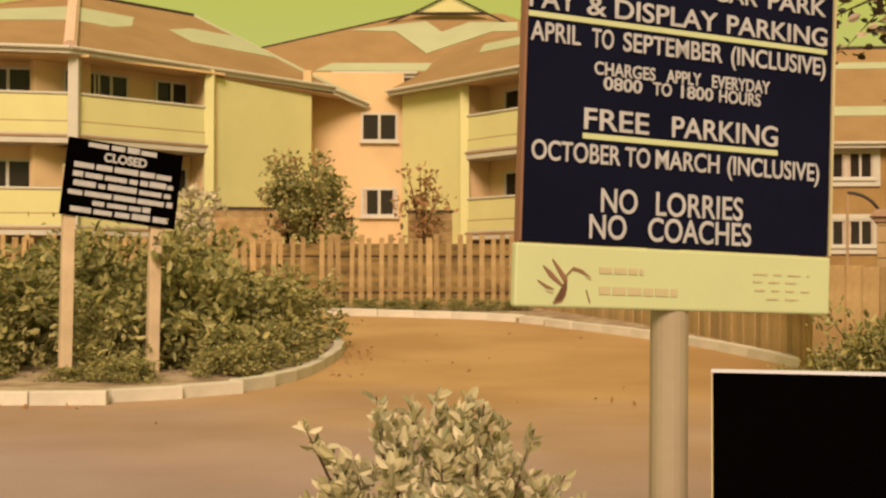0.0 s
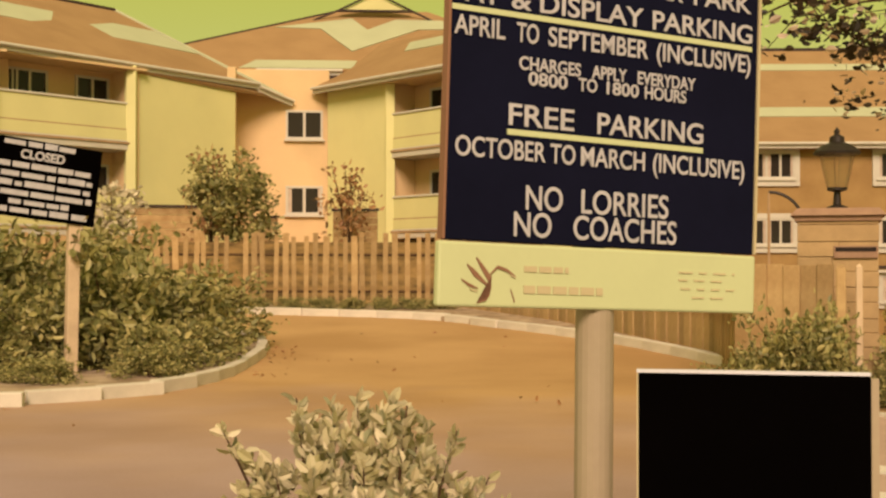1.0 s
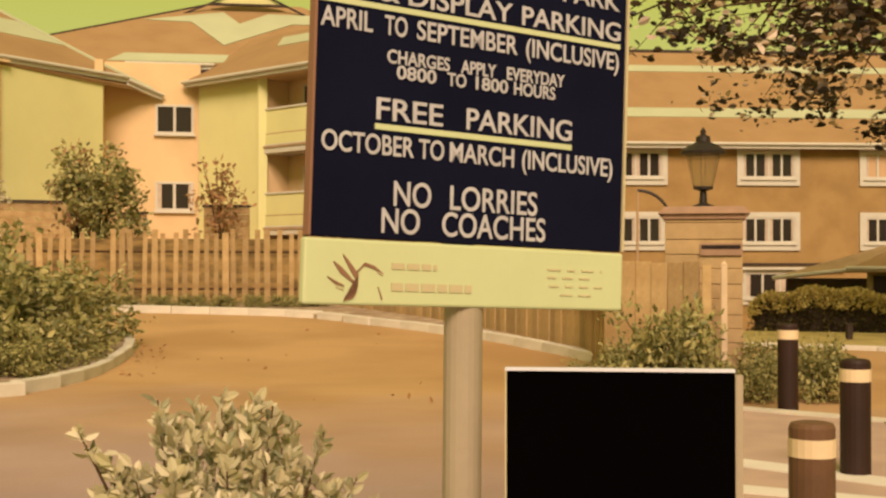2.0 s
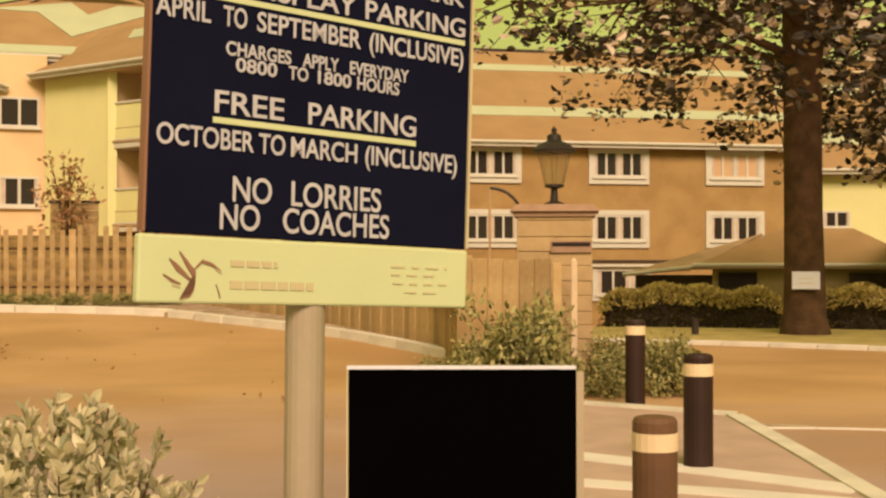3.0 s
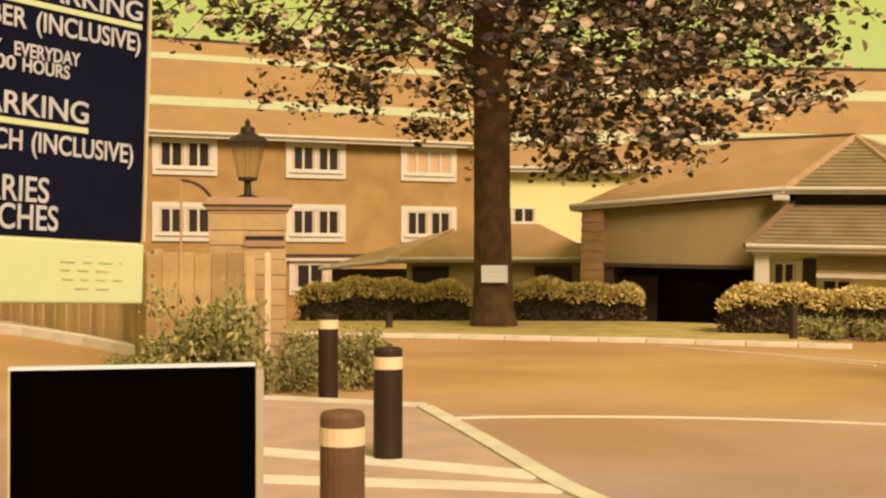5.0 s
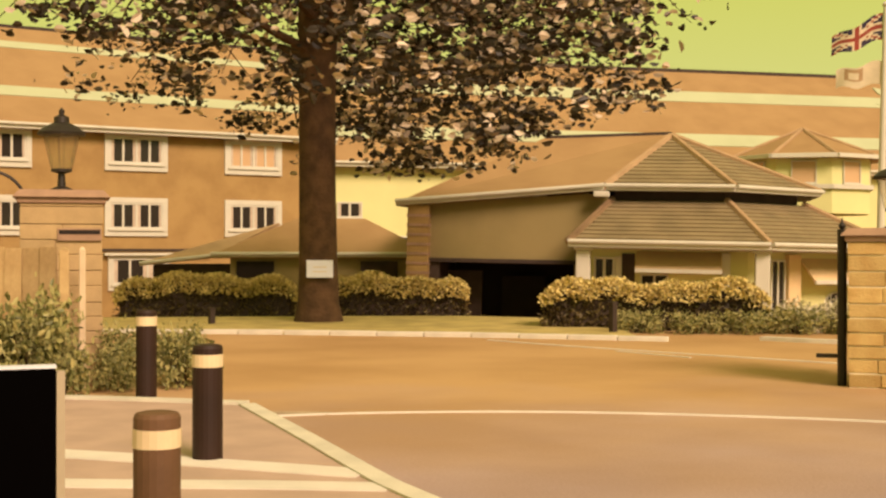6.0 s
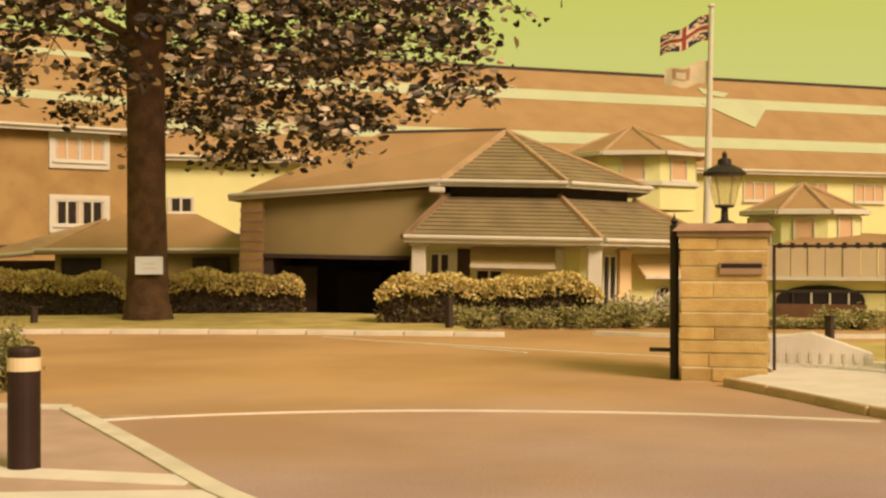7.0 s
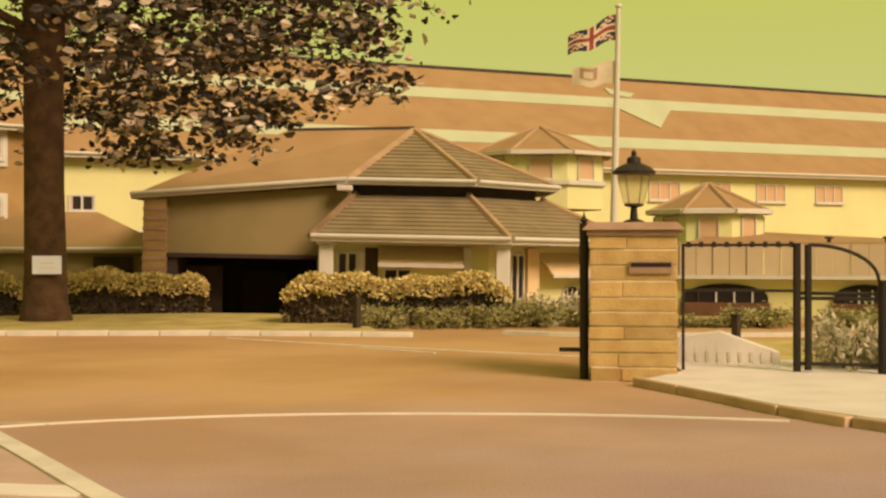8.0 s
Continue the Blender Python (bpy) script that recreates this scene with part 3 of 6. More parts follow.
    part("gablet_edge", tube(bmesh.new(), [(-3.1, 53.7, 11.6), (-1.3, 53.72, 12.35), (0.28, 53.72, 13.12), (1.85, 53.72, 12.35), (3.4, 53.7, 11.6)], 0.045, 6), DARK_WOOD, flats)
    part("gablet_edge", tube(bmesh.new(), [(-1.3, 53.72, 12.35), (1.85, 53.72, 12.35)], 0.06, 6), DARK_WOOD, flats)
    part("ridge", tube(bmesh.new(), [(-8.1, 51.2, 10.27), (-1.17, 54.5, 12.52)], 0.045, 6), DARK_WOOD, flats)
    # right wing roof
    pitched(flats, "roof", (-2.1, 49.2, 8.45), (6.0, 39.3, 8.45), (4.6, 46.6, 10.6), (0.2, 52.0, 10.6), [(0.62, 0.86, 0.35, 0.9)])
    gutter(flats, (-2.1, 49.2, 8.38), (6.0, 39.3, 8.42))
    pitched(flats, "roof", (6.0, 39.3, 8.5), (13.3, 46.8, 8.5), (8.0, 50.0, 10.6), (4.6, 46.6, 10.6))
    return flats


SITE = WEST
build_flats()


def garden_wall(name, p, q, z0, z1):
    """A low brown boarded screen with a dark top edge."""
    w = thing(name, "low brown boarded garden screen with a dark coping", "screen", frame_of(p, q))
    n = math.hypot(q[0] - p[0], q[1] - p[1])
    rows = 6
    for k in range(rows):
        z = z0 + (z1 - z0) * k / rows
        part("board", boxed(0, n, random.uniform(-0.015, 0.015), 0.08, z, z + (z1 - z0) / rows - 0.012), FENCE_WOOD, w)
    part("coping", boxed(-0.05, n + 0.05, -0.06, 0.12, z1, z1 + 0.09), DARK_WOOD, w)


garden_wall("garden_screen", (-7.9, 43.4), (-5.5, 43.9), 2.2, 3.65)
garden_wall("garden_screen", (-3.9, 44.2), (-3.1, 43.6), 2.2, 3.3)
garden_wall("garden_screen", (-1.2, 43.8), (0.3, 43.6), 2.2, 3.55)


def build_brick_wing():
    """The long three-storey brick building behind the tree."""
    p, q = (9.0, 48.35), (28.9, 46.36)
    wing = thing("brick_building", "orange brick building with white framed windows and a long tiled roof", "building")
    n = math.hypot(q[0] - p[0], q[1] - p[1])
    fr = frame_of(p, q)
    part("wall", wall_between(bmesh.new(), p, q, -1.2, 6.2, 0.35), BRICK, wing)
    part("wall", wall_between(bmesh.new(), q, (30.2, 59.5), -1.2, 6.2, 0.35), BRICK, wing)
    part("wall", wall_between(bmesh.new(), (30.2, 59.5), (10.0, 60.0), -1.2, 6.2, 0.35), BRICK, wing)
    part("wall", wall_between(bmesh.new(), (10.0, 60.0), p, -1.2, 6.2, 0.35), BRICK, wing)
    off = 5.63
    for x, lights in ((off - 4.1, 4), (off + 1.25, 4), (off + 6.5, 4), (off + 11.4, 4)):
        for z in (4.98, 2.45):
            drawn = x > off + 11 and z > 4
            casement(wing, fr @ pose(x, -0.02, z + 0.05), 2.1, 1.0, lights, 0.07, surround=0.2, glass=DIM_GLASS if drawn else None)
    casement(wing, fr @ pose(off + 6.6, -0.02, 0.35), 2.1, 1.0, 3, 0.07, surround=0.16)
    part("string_course", boxed(0, n, -0.06, -0.003, 1.62, 1.72), DARK_WOOD, wing).matrix_basis = fr
    part("entrance_band", boxed(off + 5.2, off + 9.5, -0.25, -0.003, 1.46, 1.56), WHITE, wing).matrix_basis = fr
    ea, eb = fr @ Vector((-0.6, -0.5, 6.25)), fr @ Vector((n + 0.6, -0.5, 6.25))
    ta, tb = fr @ Vector((-0.6, 7.0, 11.1)), fr @ Vector((n + 0.6, 7.0, 11.1))
    pitched(wing, "roof", tuple(ea), tuple(eb), tuple(tb), tuple(ta), [(0.27, 0.36), (0.76, 0.83)])
    ba, bb2 = fr @ Vector((-0.6, 13.5, 6.25)), fr @ Vector((n + 0.6, 13.5, 6.25))
    pitched(wing, "roof", tuple(ba), tuple(bb2), tuple(tb), tuple(ta))
    gutter(wing, tuple(ea), tuple(eb))
    part("ridge", tube(bmesh.new(), [ta, tb], 0.1, 6), DARK_WOOD, wing)
    return wing


SITE = MIDDLE
build_brick_wing()


def build_long_wing():
    """The pale rendered wing that runs away to the east, with hipped bays."""
    p, q = (29.05, 46.25), (82.0, 23.3)
    wing = thing("hotel_wing", "long pale rendered wing under a wide banded tiled roof", "building")
    n = math.hypot(q[0] - p[0], q[1] - p[1])
    fr = frame_of(p, q)
    part("wall", wall_between(bmesh.new(), p, q, -1.5, 5.3, 0.4), RENDER_WALL, wing)
    for x in (7.3, 11.8, 16.3, 20.8, 23.4, 30.0, 33.2, 36.8, 40.8):
        casement(wing, fr @ pose(x, -0.02, 3.95), 1.9, 0.95, 3, 0.06, glass=DIM_GLASS, curtains=False)
    ea, eb = fr @ Vector((-1, -0.6, 5.35)), fr @ Vector((n, -0.6, 5.35))
    ta, tb = fr @ Vector((-1, 7.17, 11.0)), fr @ Vector((n, 7.17, 11.0))
    roof = pitched(wing, "roof", tuple(ea), tuple(eb), tuple(tb), tuple(ta), [(0.221, 0.332), (0.66, 0.77)])
    def on_roof(u, f):
        return tuple(ea + (eb - ea).normalized() * u + (ta - ea) * f)
    lift = ((eb - ea).cross(ta - ea)).normalized()
    if lift.z < 0:
        lift = -lift
    for outline in (((30.7, 0.70), (32.8, 0.45), (34.8, 0.68), (33.5, 0.77)), ((31.4, 0.88), (31.4, 0.81), (32.6, 0.78), (33.1, 0.83))):
        part("pale_step", slab(bmesh.new(), [Vector(on_roof(*c)) + lift * 0.06 for c in outline], 0.05), PALE_ROOF, roof, "pale stepped shape on the roof")
    ba, bb2 = fr @ Vector((-1, 15.0, 5.35)), fr @ Vector((n, 15.0, 5.35))
    pitched(wing, "roof", tuple(ba), tuple(bb2), tuple(tb), tuple(ta))
    for x in (3.2, 7.3):
        casement(wing, fr @ pose(x, -0.02, 1.3), 1.5, 1.0, 2, 0.08)
    casement(wing, fr @ pose(1.15, -0.02, 3.06), 1.1, 0.7, 2, 0.08)
    gutter(wing, tuple(ea), tuple(eb))
    part("ridge", tube(bmesh.new(), [ta, tb], 0.12, 6), DARK_WOOD, wing)
    for a, b in ((p, (p[0] + 6, p[1] + 14)), (q, (q[0] + 6, q[1] + 14))):
        part("wall", wall_between(bmesh.new(), a, b, -1.5, 5.3, 0.4), RENDER_WALL, wing)
    part("wall", wall_between(bmesh.new(), (p[0] + 6, p[1] + 14), (q[0] + 6, q[1] + 14), -1.5, 5.3, 0.4), RENDER_WALL, wing)
    return wing


SITE = EAST
build_long_wing()


def bay(name, centre, r_eave, z_eave, z_top, r_wall, z_base, face, label, windows=True, facets=8):
    """A faceted bay: short walls with windows under a hipped pointed roof."""
    b = thing(name, label, "bay", pose(centre[0], centre[1], 0, 0, 0, face))
    ang = [2 * math.pi * (k + 0.5) / facets for k in range(facets)]
    for k in range(facets):
        a, c = ang[k], ang[(k + 1) % facets]
        p, q = (r_eave * math.cos(a), r_eave * math.sin(a), z_eave), (r_eave * math.cos(c), r_eave * math.sin(c), z_eave)
        t = (0.02 * math.cos(a), 0.02 * math.sin(a), z_top), (0.02 * math.cos(c), 0.02 * math.sin(c), z_top)
        roof = part("roof_facet", slab(bmesh.new(), [p, q, t[1], t[0]], 0.1), ROOF, b)
        part("hip_capping", tube(bmesh.new(), [p, t[0]], 0.09, 6), HIP, roof)
        gutter(b, q, p, r=0.08)
        w0, w1 = (r_wall * math.cos(a), r_wall * math.sin(a)), (r_wall * math.cos(c), r_wall * math.sin(c))
        part("bay_wall", wall_between(bmesh.new(), w1, w0, z_base, z_eave, -0.15), RENDER_WALL, b)
        if windows:
            n = math.hypot(w0[0] - w1[0], w0[1] - w1[1])
            casement(b, frame_of(w0, w1) @ pose(n / 2, -0.03, z_eave - 1.12), n * 0.46, 0.95, 1, 0.05, glass=DIM_GLASS, curtains=False)
            part("sill_band", wall_between(bmesh.new(), (w1[0] * 1.06, w1[1] * 1.06), (w0[0] * 1.06, w0[1] * 1.06), z_eave - 1.34, z_eave - 1.16, -0.14), WHITE, b, "white band under the windows")
    return b


bay("roof_bay", (45.6, 34.0), 3.4, 5.55, 6.9, 2.9, 3.2, -142, "hipped attic bay with brown tiles and pale walls", windows=True)
bay("corner_bay", (42.6, 23.95), 2.35, 2.86, 3.93, 2.1, -1.2, -150, "octagonal corner bay with a pointed tiled roof")


def build_hall():
    """The reception hall: an octagon with a two-tier tiled roof, a wing and a deep dark entrance."""
    away = Vector((0.742, 0.670, 0))
    side = Vector((0.670, -0.742, 0))
    face = math.degrees(math.atan2(side.y, side.x))
    centre = away * 42.4 + side * -0.25
    hall = thing("reception_hall", "low hall with an octagonal two-tier tiled roof and white columns", "building", pose(centre.x, centre.y, 0, 0, 1.1, face))

    def ring(apothem, z):
        r = apothem / math.cos(math.pi / 8)
        return [Vector((r * math.cos(a), r * math.sin(a), z)) for a in (math.radians(-112.5 + 45 * k) for k in range(8))]

    def tier(low, high, courses, every=range(8)):
        for k in every:
            a, b, c, d = low[k], low[(k + 1) % 8], high[(k + 1) % 8], high[k]
            roof = pitched(hall, "roof_facet", tuple(a), tuple(b), tuple(c), tuple(d), mat=ROOF_GREY, courses=courses)
            part("hip_capping", tube(bmesh.new(), [a + Vector((0, 0, 0.05)), d + Vector((0, 0, 0.04))], 0.11, 6), HIP, roof, "pale hip tiles")

    up_low, apex = ring(4.55, 3.5), ring(0.05, 5.38)
    lo_low, lo_high = ring(6.7, 1.81), ring(4.05, 3.12)
    tier(up_low, apex, 14)
    tier(lo_low, lo_high, 11, (0, 1, 2, 3))
    for k in range(8):
        gutter(hall, tuple(up_low[k]), tuple(up_low[(k + 1) % 8]), r=0.09)
        if k < 4:
            gutter(hall, tuple(lo_low[k]), tuple(lo_low[(k + 1) % 8]), r=0.10)
        p, q = ring(3.9, 0)[k], ring(3.9, 0)[(k + 1) % 8]
        part("clerestory", wall_between(bmesh.new(), q.xy, p.xy, 3.0, 3.5, -0.1), DARK_WOOD, hall)
    part("hip_capping", tube(bmesh.new(), [lo_low[0] + Vector((0, 0, 0.05)), lo_high[0] + Vector((0, 0, 0.04))], 0.11, 6), HIP, hall, "pale hip tiles")
    # columns under the lower eave
    for k in (0, 1, 2, 3):
        v = ring(6.25, 0)[k] + Vector((0.22 if k == 0 else 0.0, 0, 0))
        bm = boxed(v.x - 0.2, v.x + 0.2, v.y - 0.2, v.y + 0.2, -0.9, 1.62, bevel=0.03)
        box(bm, v.x - 0.26, v.x + 0.26, v.y - 0.26, v.y + 0.26, 1.622, 1.74, bevel=0.02)
        part("column", bm, WHITE, hall, "square white column")
    for k in (0, 1):
        a, b = ring(6.3, 0)[k], ring(6.3, 0)[(k + 1) % 8]
        part("beam", wall_between(bmesh.new(), a.xy, b.xy, 1.66, 1.8, 0.15), WHITE, hall)
    # inner walls with doors, arched windows and a lean-to canopy
    inner = ring(5.4, 0)

    def arched(fr, cx, z0, w, h):
        """A small arched window with dark glass and white bars."""
        win = new("arched_window")
        win.parent = hall
        win.matrix_basis = fr @ pose(cx, 0, z0)
        def outline(k):
            return [(-w / 2 * k, 0)] + [(-w / 2 * k * math.cos(a), h * 0.45 + h * 0.55 * k * math.sin(a)) for a in (math.pi * i / 8 for i in range(9))] + [(w / 2 * k, 0)]
        part("pane", prism(bmesh.new(), [(u, -0.03, v) for u, v in outline(0.94)], [(u, -0.003, v) for u, v in outline(0.94)]), GLASS, win)
        part("window_frame", tube(bmesh.new(), [(u, -0.04, v) for u, v in outline(1.0)], 0.035, 6), WHITE, win)
        for i in (-1, 0, 1):
            part("glazing_bar", boxed(i * w * 0.25 - 0.018, i * w * 0.25 + 0.018, -0.05, -0.031, 0, h * 0.86), WHITE, win)
        part("glazing_bar", boxed(-w * 0.46, w * 0.46, -0.052, -0.031, h * 0.42, h * 0.42 + 0.035), WHITE, win)

    for k in range(5):
        a, b = inner[k], inner[(k + 1) % 8]
        fr = frame_of(a, b)
        part("inner_wall", wall_between(bmesh.new(), a.xy, b.xy, -0.9, 2.4, 0.2), RENDER_WALL if k < 2 else TAN_WALL, hall)
        if k == 0:
            casement(hall, fr @ pose(0.42, -0.03, -0.4), 0.62, 1.84, 2, 0.07, curtains=False)
            part("white_jamb", boxed(0.74, 0.92, -0.10, -0.003, -0.9, 1.46), WHITE, hall).matrix_basis = fr
            part("dark_door", boxed(0.925, 1.3, -0.06, -0.003, -0.9, 1.55), DARK_WOOD, hall).matrix_basis = fr
            canopy = part("canopy", slab(bmesh.new(), [(1.34, -0.75, 1.12), (3.72, -0.75, 1.12), (3.72, -0.01, 1.62), (1.34, -0.01, 1.62)], 0.05), TAN_WALL, hall, "lean-to canopy with a white edge")
            canopy.matrix_basis = fr
            part("canopy_edge", boxed(1.32, 3.74, -0.80, -0.752, 1.02, 1.13), WHITE, canopy)
            casement(hall, fr @ pose(1.86, -0.03, 0.55), 0.80, 0.42, 2, 0.05, curtains=False)
            arched(fr, 3.2, 0.30, 0.74, 0.46)
            part("white_pier", boxed(3.75, 3.98, -0.30, -0.003, -0.9, 1.6), WHITE, hall).matrix_basis = fr
            casement(hall, fr @ pose(4.2, -0.03, 0.3), 0.42, 0.6, 2, 0.05, curtains=False)
        if k == 1:
            casement(hall, fr @ pose(1.22, -0.03, -0.5), 0.62, 1.95, 2, 0.06, curtains=False)
            part("tan_pier", boxed(1.58, 2.1, -0.16, -0.003, -0.9, 1.6), TAN_WALL, hall).matrix_basis = fr
            canopy = part("canopy", slab(bmesh.new(), [(2.2, -0.6, 0.86), (4.4, -0.6, 0.86), (4.4, -0.01, 1.5), (2.2, -0.01, 1.5)], 0.05), TAN_WALL, hall, "lean-to canopy with a white edge")
            canopy.matrix_basis = fr
            part("canopy_edge", boxed(2.18, 4.42, -0.65, -0.602, 0.76, 0.87), WHITE, canopy)
            arched(fr, 3.85, -0.1, 0.95, 0.6)
    # wing to the west with the wide dark entrance; local y points away
    x0, x1, y0 = -7.5, -2.3, -4.6
    def front(x):
        return y0 + 0.25 - (x - x1) * 0.02
    part("upper_wall", prism(bmesh.new(), [(x0, front(x0), 1.3), (x1 + 0.5, front(x1), 1.3), (x1 + 0.5, front(x1), 3.35), (x0, front(x0), 2.92)], [(x0, front(x0) + 0.3, 1.3), (x1 + 0.5, front(x1) + 0.3, 1.3), (x1 + 0.5, front(x1) + 0.3, 3.35), (x0, front(x0) + 0.3, 2.92)]), GREY_WALL, hall, "plain grey-green upper wall")
    part("lintel", boxed(x0 + 0.3, x1 + 0.1, front(x1) - 0.06, front(x1) + 0.2, 1.18, 1.298), DARK_WOOD, hall)
    # recess lined in near-black and dark brown, its shade painted into them
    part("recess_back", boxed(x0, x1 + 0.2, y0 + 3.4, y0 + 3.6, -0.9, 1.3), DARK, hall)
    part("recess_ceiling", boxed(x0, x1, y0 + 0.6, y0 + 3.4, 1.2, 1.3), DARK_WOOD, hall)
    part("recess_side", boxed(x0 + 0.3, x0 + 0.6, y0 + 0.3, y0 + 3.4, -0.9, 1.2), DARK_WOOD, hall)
    # flat dark block standing for the shaded doorway
    part("entrance_shade", boxed(x0 + 2.2, x0 + 3.6, y0 + 2.9, y0 + 3.0, -0.9, 0.75), DARK, hall, "dark block painted as the shaded entrance")
    part("side_wall", boxed(x1 - 0.5, x1 + 0.3, y0 + 0.5, y0 + 0.75, -0.9, 1.2), GREY_WALL, hall)
    part("return_wall", boxed(-2.42, -2.24, -5.4, y0 + 0.74, -0.9, 1.75), GREY_WALL, hall)
    part("side_panel", boxed(x0 + 0.6, x0 + 1.7, y0 + 1.9, y0 + 2.0, -0.9, 0.9), DARK_WOOD, hall)
    part("wing_back", boxed(x0, x1, y0 + 7.5, y0 + 7.8, -0.9, 2.9), GREY_WALL, hall)
    part("wing_end", boxed(x0 - 0.02, x0 + 0.28, y0 + 0.6, y0 + 7.5, -0.9, 2.9), GREY_WALL, hall)
    e0, e1 = (x0 - 0.7, front(x0) - 0.45, 2.95), (-1.9, front(x1) - 0.35, 3.5)
    t0, t1 = (x0 + 3.4, y0 + 4.0, 5.3), (0.0, 0.0, 5.5)
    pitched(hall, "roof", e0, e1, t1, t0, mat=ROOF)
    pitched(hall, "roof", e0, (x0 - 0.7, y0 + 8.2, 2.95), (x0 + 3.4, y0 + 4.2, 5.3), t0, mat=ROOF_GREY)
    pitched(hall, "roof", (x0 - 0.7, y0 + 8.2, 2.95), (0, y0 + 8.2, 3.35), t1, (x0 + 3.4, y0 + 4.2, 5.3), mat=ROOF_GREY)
    gutter(hall, e0, e1, r=0.09)
    part("ridge", tube(bmesh.new(), [t0, t1], 0.07, 6), DARK_WOOD, hall)
    # banded brick pier beside the wing
    pier = part("brick_pier", boxed(x0 - 0.35, x0 + 0.3, front(x0) - 0.35, front(x0) + 0.2, -0.9, 2.88), BRICK, hall, "brick pier with pale bands")
    for k in range(8):
        z = 0.5 + k * 0.29
        part("pale_course", boxed(x0 - 0.37, x0 + 0.32, front(x0) - 0.37, front(x0) + 0.18, z, z + 0.09), CAP_STONE, pier)
    # eaves bracket
    part("bracket", boxed(-2.2, -1.75, y0 - 0.4, y0 + 0.1, 3.2, 3.36, bevel=0.03), WHITE, hall)
    return hall


build_hall()


def build_lodge():
    """Low outbuilding with a hipped roof and white eaves beyond the hedge."""
    p, q = (19.4, 37.2), (25.4, 33.4)
    lodge = thing("lodge", "low lodge with a hipped grey roof and white eaves", "building", frame_of(p, q))
    n = math.hypot(q[0] - p[0], q[1] - p[1])
    part("wall", boxed(0.5, n - 0.3, 0.3, 4.5, -0.9, 1.45), GREY_WALL, lodge)
    # flat dark boxes paint the shade of openings onto the wall
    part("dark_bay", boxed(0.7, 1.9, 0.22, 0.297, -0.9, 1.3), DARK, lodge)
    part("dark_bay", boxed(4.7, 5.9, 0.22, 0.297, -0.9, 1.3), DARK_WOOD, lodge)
    e = [(-0.1, 0, 1.5), (n + 0.1, 0, 1.5), (n + 0.1, 5, 1.5), (-0.1, 5, 1.5)]
    t = [(2.6, 2.4, 2.75), (n - 2.2, 2.4, 2.75)]
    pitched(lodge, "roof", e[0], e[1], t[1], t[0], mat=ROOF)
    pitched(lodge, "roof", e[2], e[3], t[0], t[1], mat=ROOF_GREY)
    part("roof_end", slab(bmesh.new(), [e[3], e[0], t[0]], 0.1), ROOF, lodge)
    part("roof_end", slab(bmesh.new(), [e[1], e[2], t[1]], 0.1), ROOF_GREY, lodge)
    gutter(lodge, e[0], e[1], r=0.07)
    # lean-to roof towards the brick building
    part("lean_to_roof", slab(bmesh.new(), [(-2.4, 0.6, 1.25), (-0.05, 0.4, 1.5), (2.0, 2.4, 2.6), (-0.4, 2.8, 1.9)], 0.1), HIP, lodge)
    gutter(lodge, (-2.4, 0.55, 1.2), (-0.1, 0.35, 1.45), r=0.05)
    part("lean_to_wall", boxed(-2.0, 0.45, 0.9, 3.0, -0.9, 1.2), DARK_WOOD, lodge)
    return lodge


SITE = LAWN_SIDE
build_lodge()


def build_annex():
    """The single-storey annex with a panelled fascia and a wide arched opening."""
    p, q = (33.6, 21.6), (38.6, 11.5)
    annex = thing("annex", "single-storey annex with a panelled grey fascia and arched openings", "building", frame_of(p, q))
    n = math.hypot(q[0] - p[0], q[1] - p[1])
    part("wall", boxed(0, n, 0.4, 5, -1.4, 0.66), RENDER_WALL, annex)
    part("roof_slab", boxed(-0.2, n, 0.1, 5.2, 1.56, 1.72), HIP, annex)
    k, x = 0, 0.0
    while x < n - 0.5:
        part("fascia_panel", boxed(x, x + 0.48, 0.06 if k % 2 else 0.09, 0.3, 0.74, 1.66), PANEL, annex)
        x += 0.5
        k += 1
    part("fascia_trim", boxed(0, n, 0.0, 0.34, 0.62, 0.735), WHITE, annex)
    for cx, w in ((2.84, 2.56), (6.9, 1.8)):
        pts = [(cx - w / 2, -0.55)] + [(cx - w / 2 * math.cos(a), 0.05 + 0.42 * math.sin(a)) for a in (math.pi * i / 10 for i in range(11))] + [(cx + w / 2, -0.55)]
        arch = part("arched_window", prism(bmesh.new(), [(u, 0.30, v) for u, v in pts], [(u, 0.396, v) for u, v in pts]), DARK, annex, "dark arched opening")
        for j in range(4):
            u = cx - w * 0.32 + j * w * 0.21
            part("glazing_bar", boxed(u, u + 0.05, 0.26, 0.298, -0.5, 0.3), WHITE if j else DARK_WOOD, arch)
        part("low_panel", boxed(cx - w / 2 - 0.05, cx + w / 2 + 0.05, 0.2, 0.256, -1.2, -0.1), BOLLARD_TAN, annex, "dark brown panel")
    pitched(annex, "roof", (1.2, 5, 1.7), (n, 5, 1.6), (n, 9, 1.72), (2.6, 9, 2.2))
    for x in (6.1, 8.0, 8.5):
        vent = part("roof_vent", lathe(bmesh.new(), [(0.07, 1.55), (0.07, 1.86), (0.16, 1.87), (0.14, 1.94)], 10), DARK_WOOD, annex, "dark roof vent")
        vent.matrix_basis = pose(x, 6.6, 0)
    return annex


SITE = EAST
build_annex()


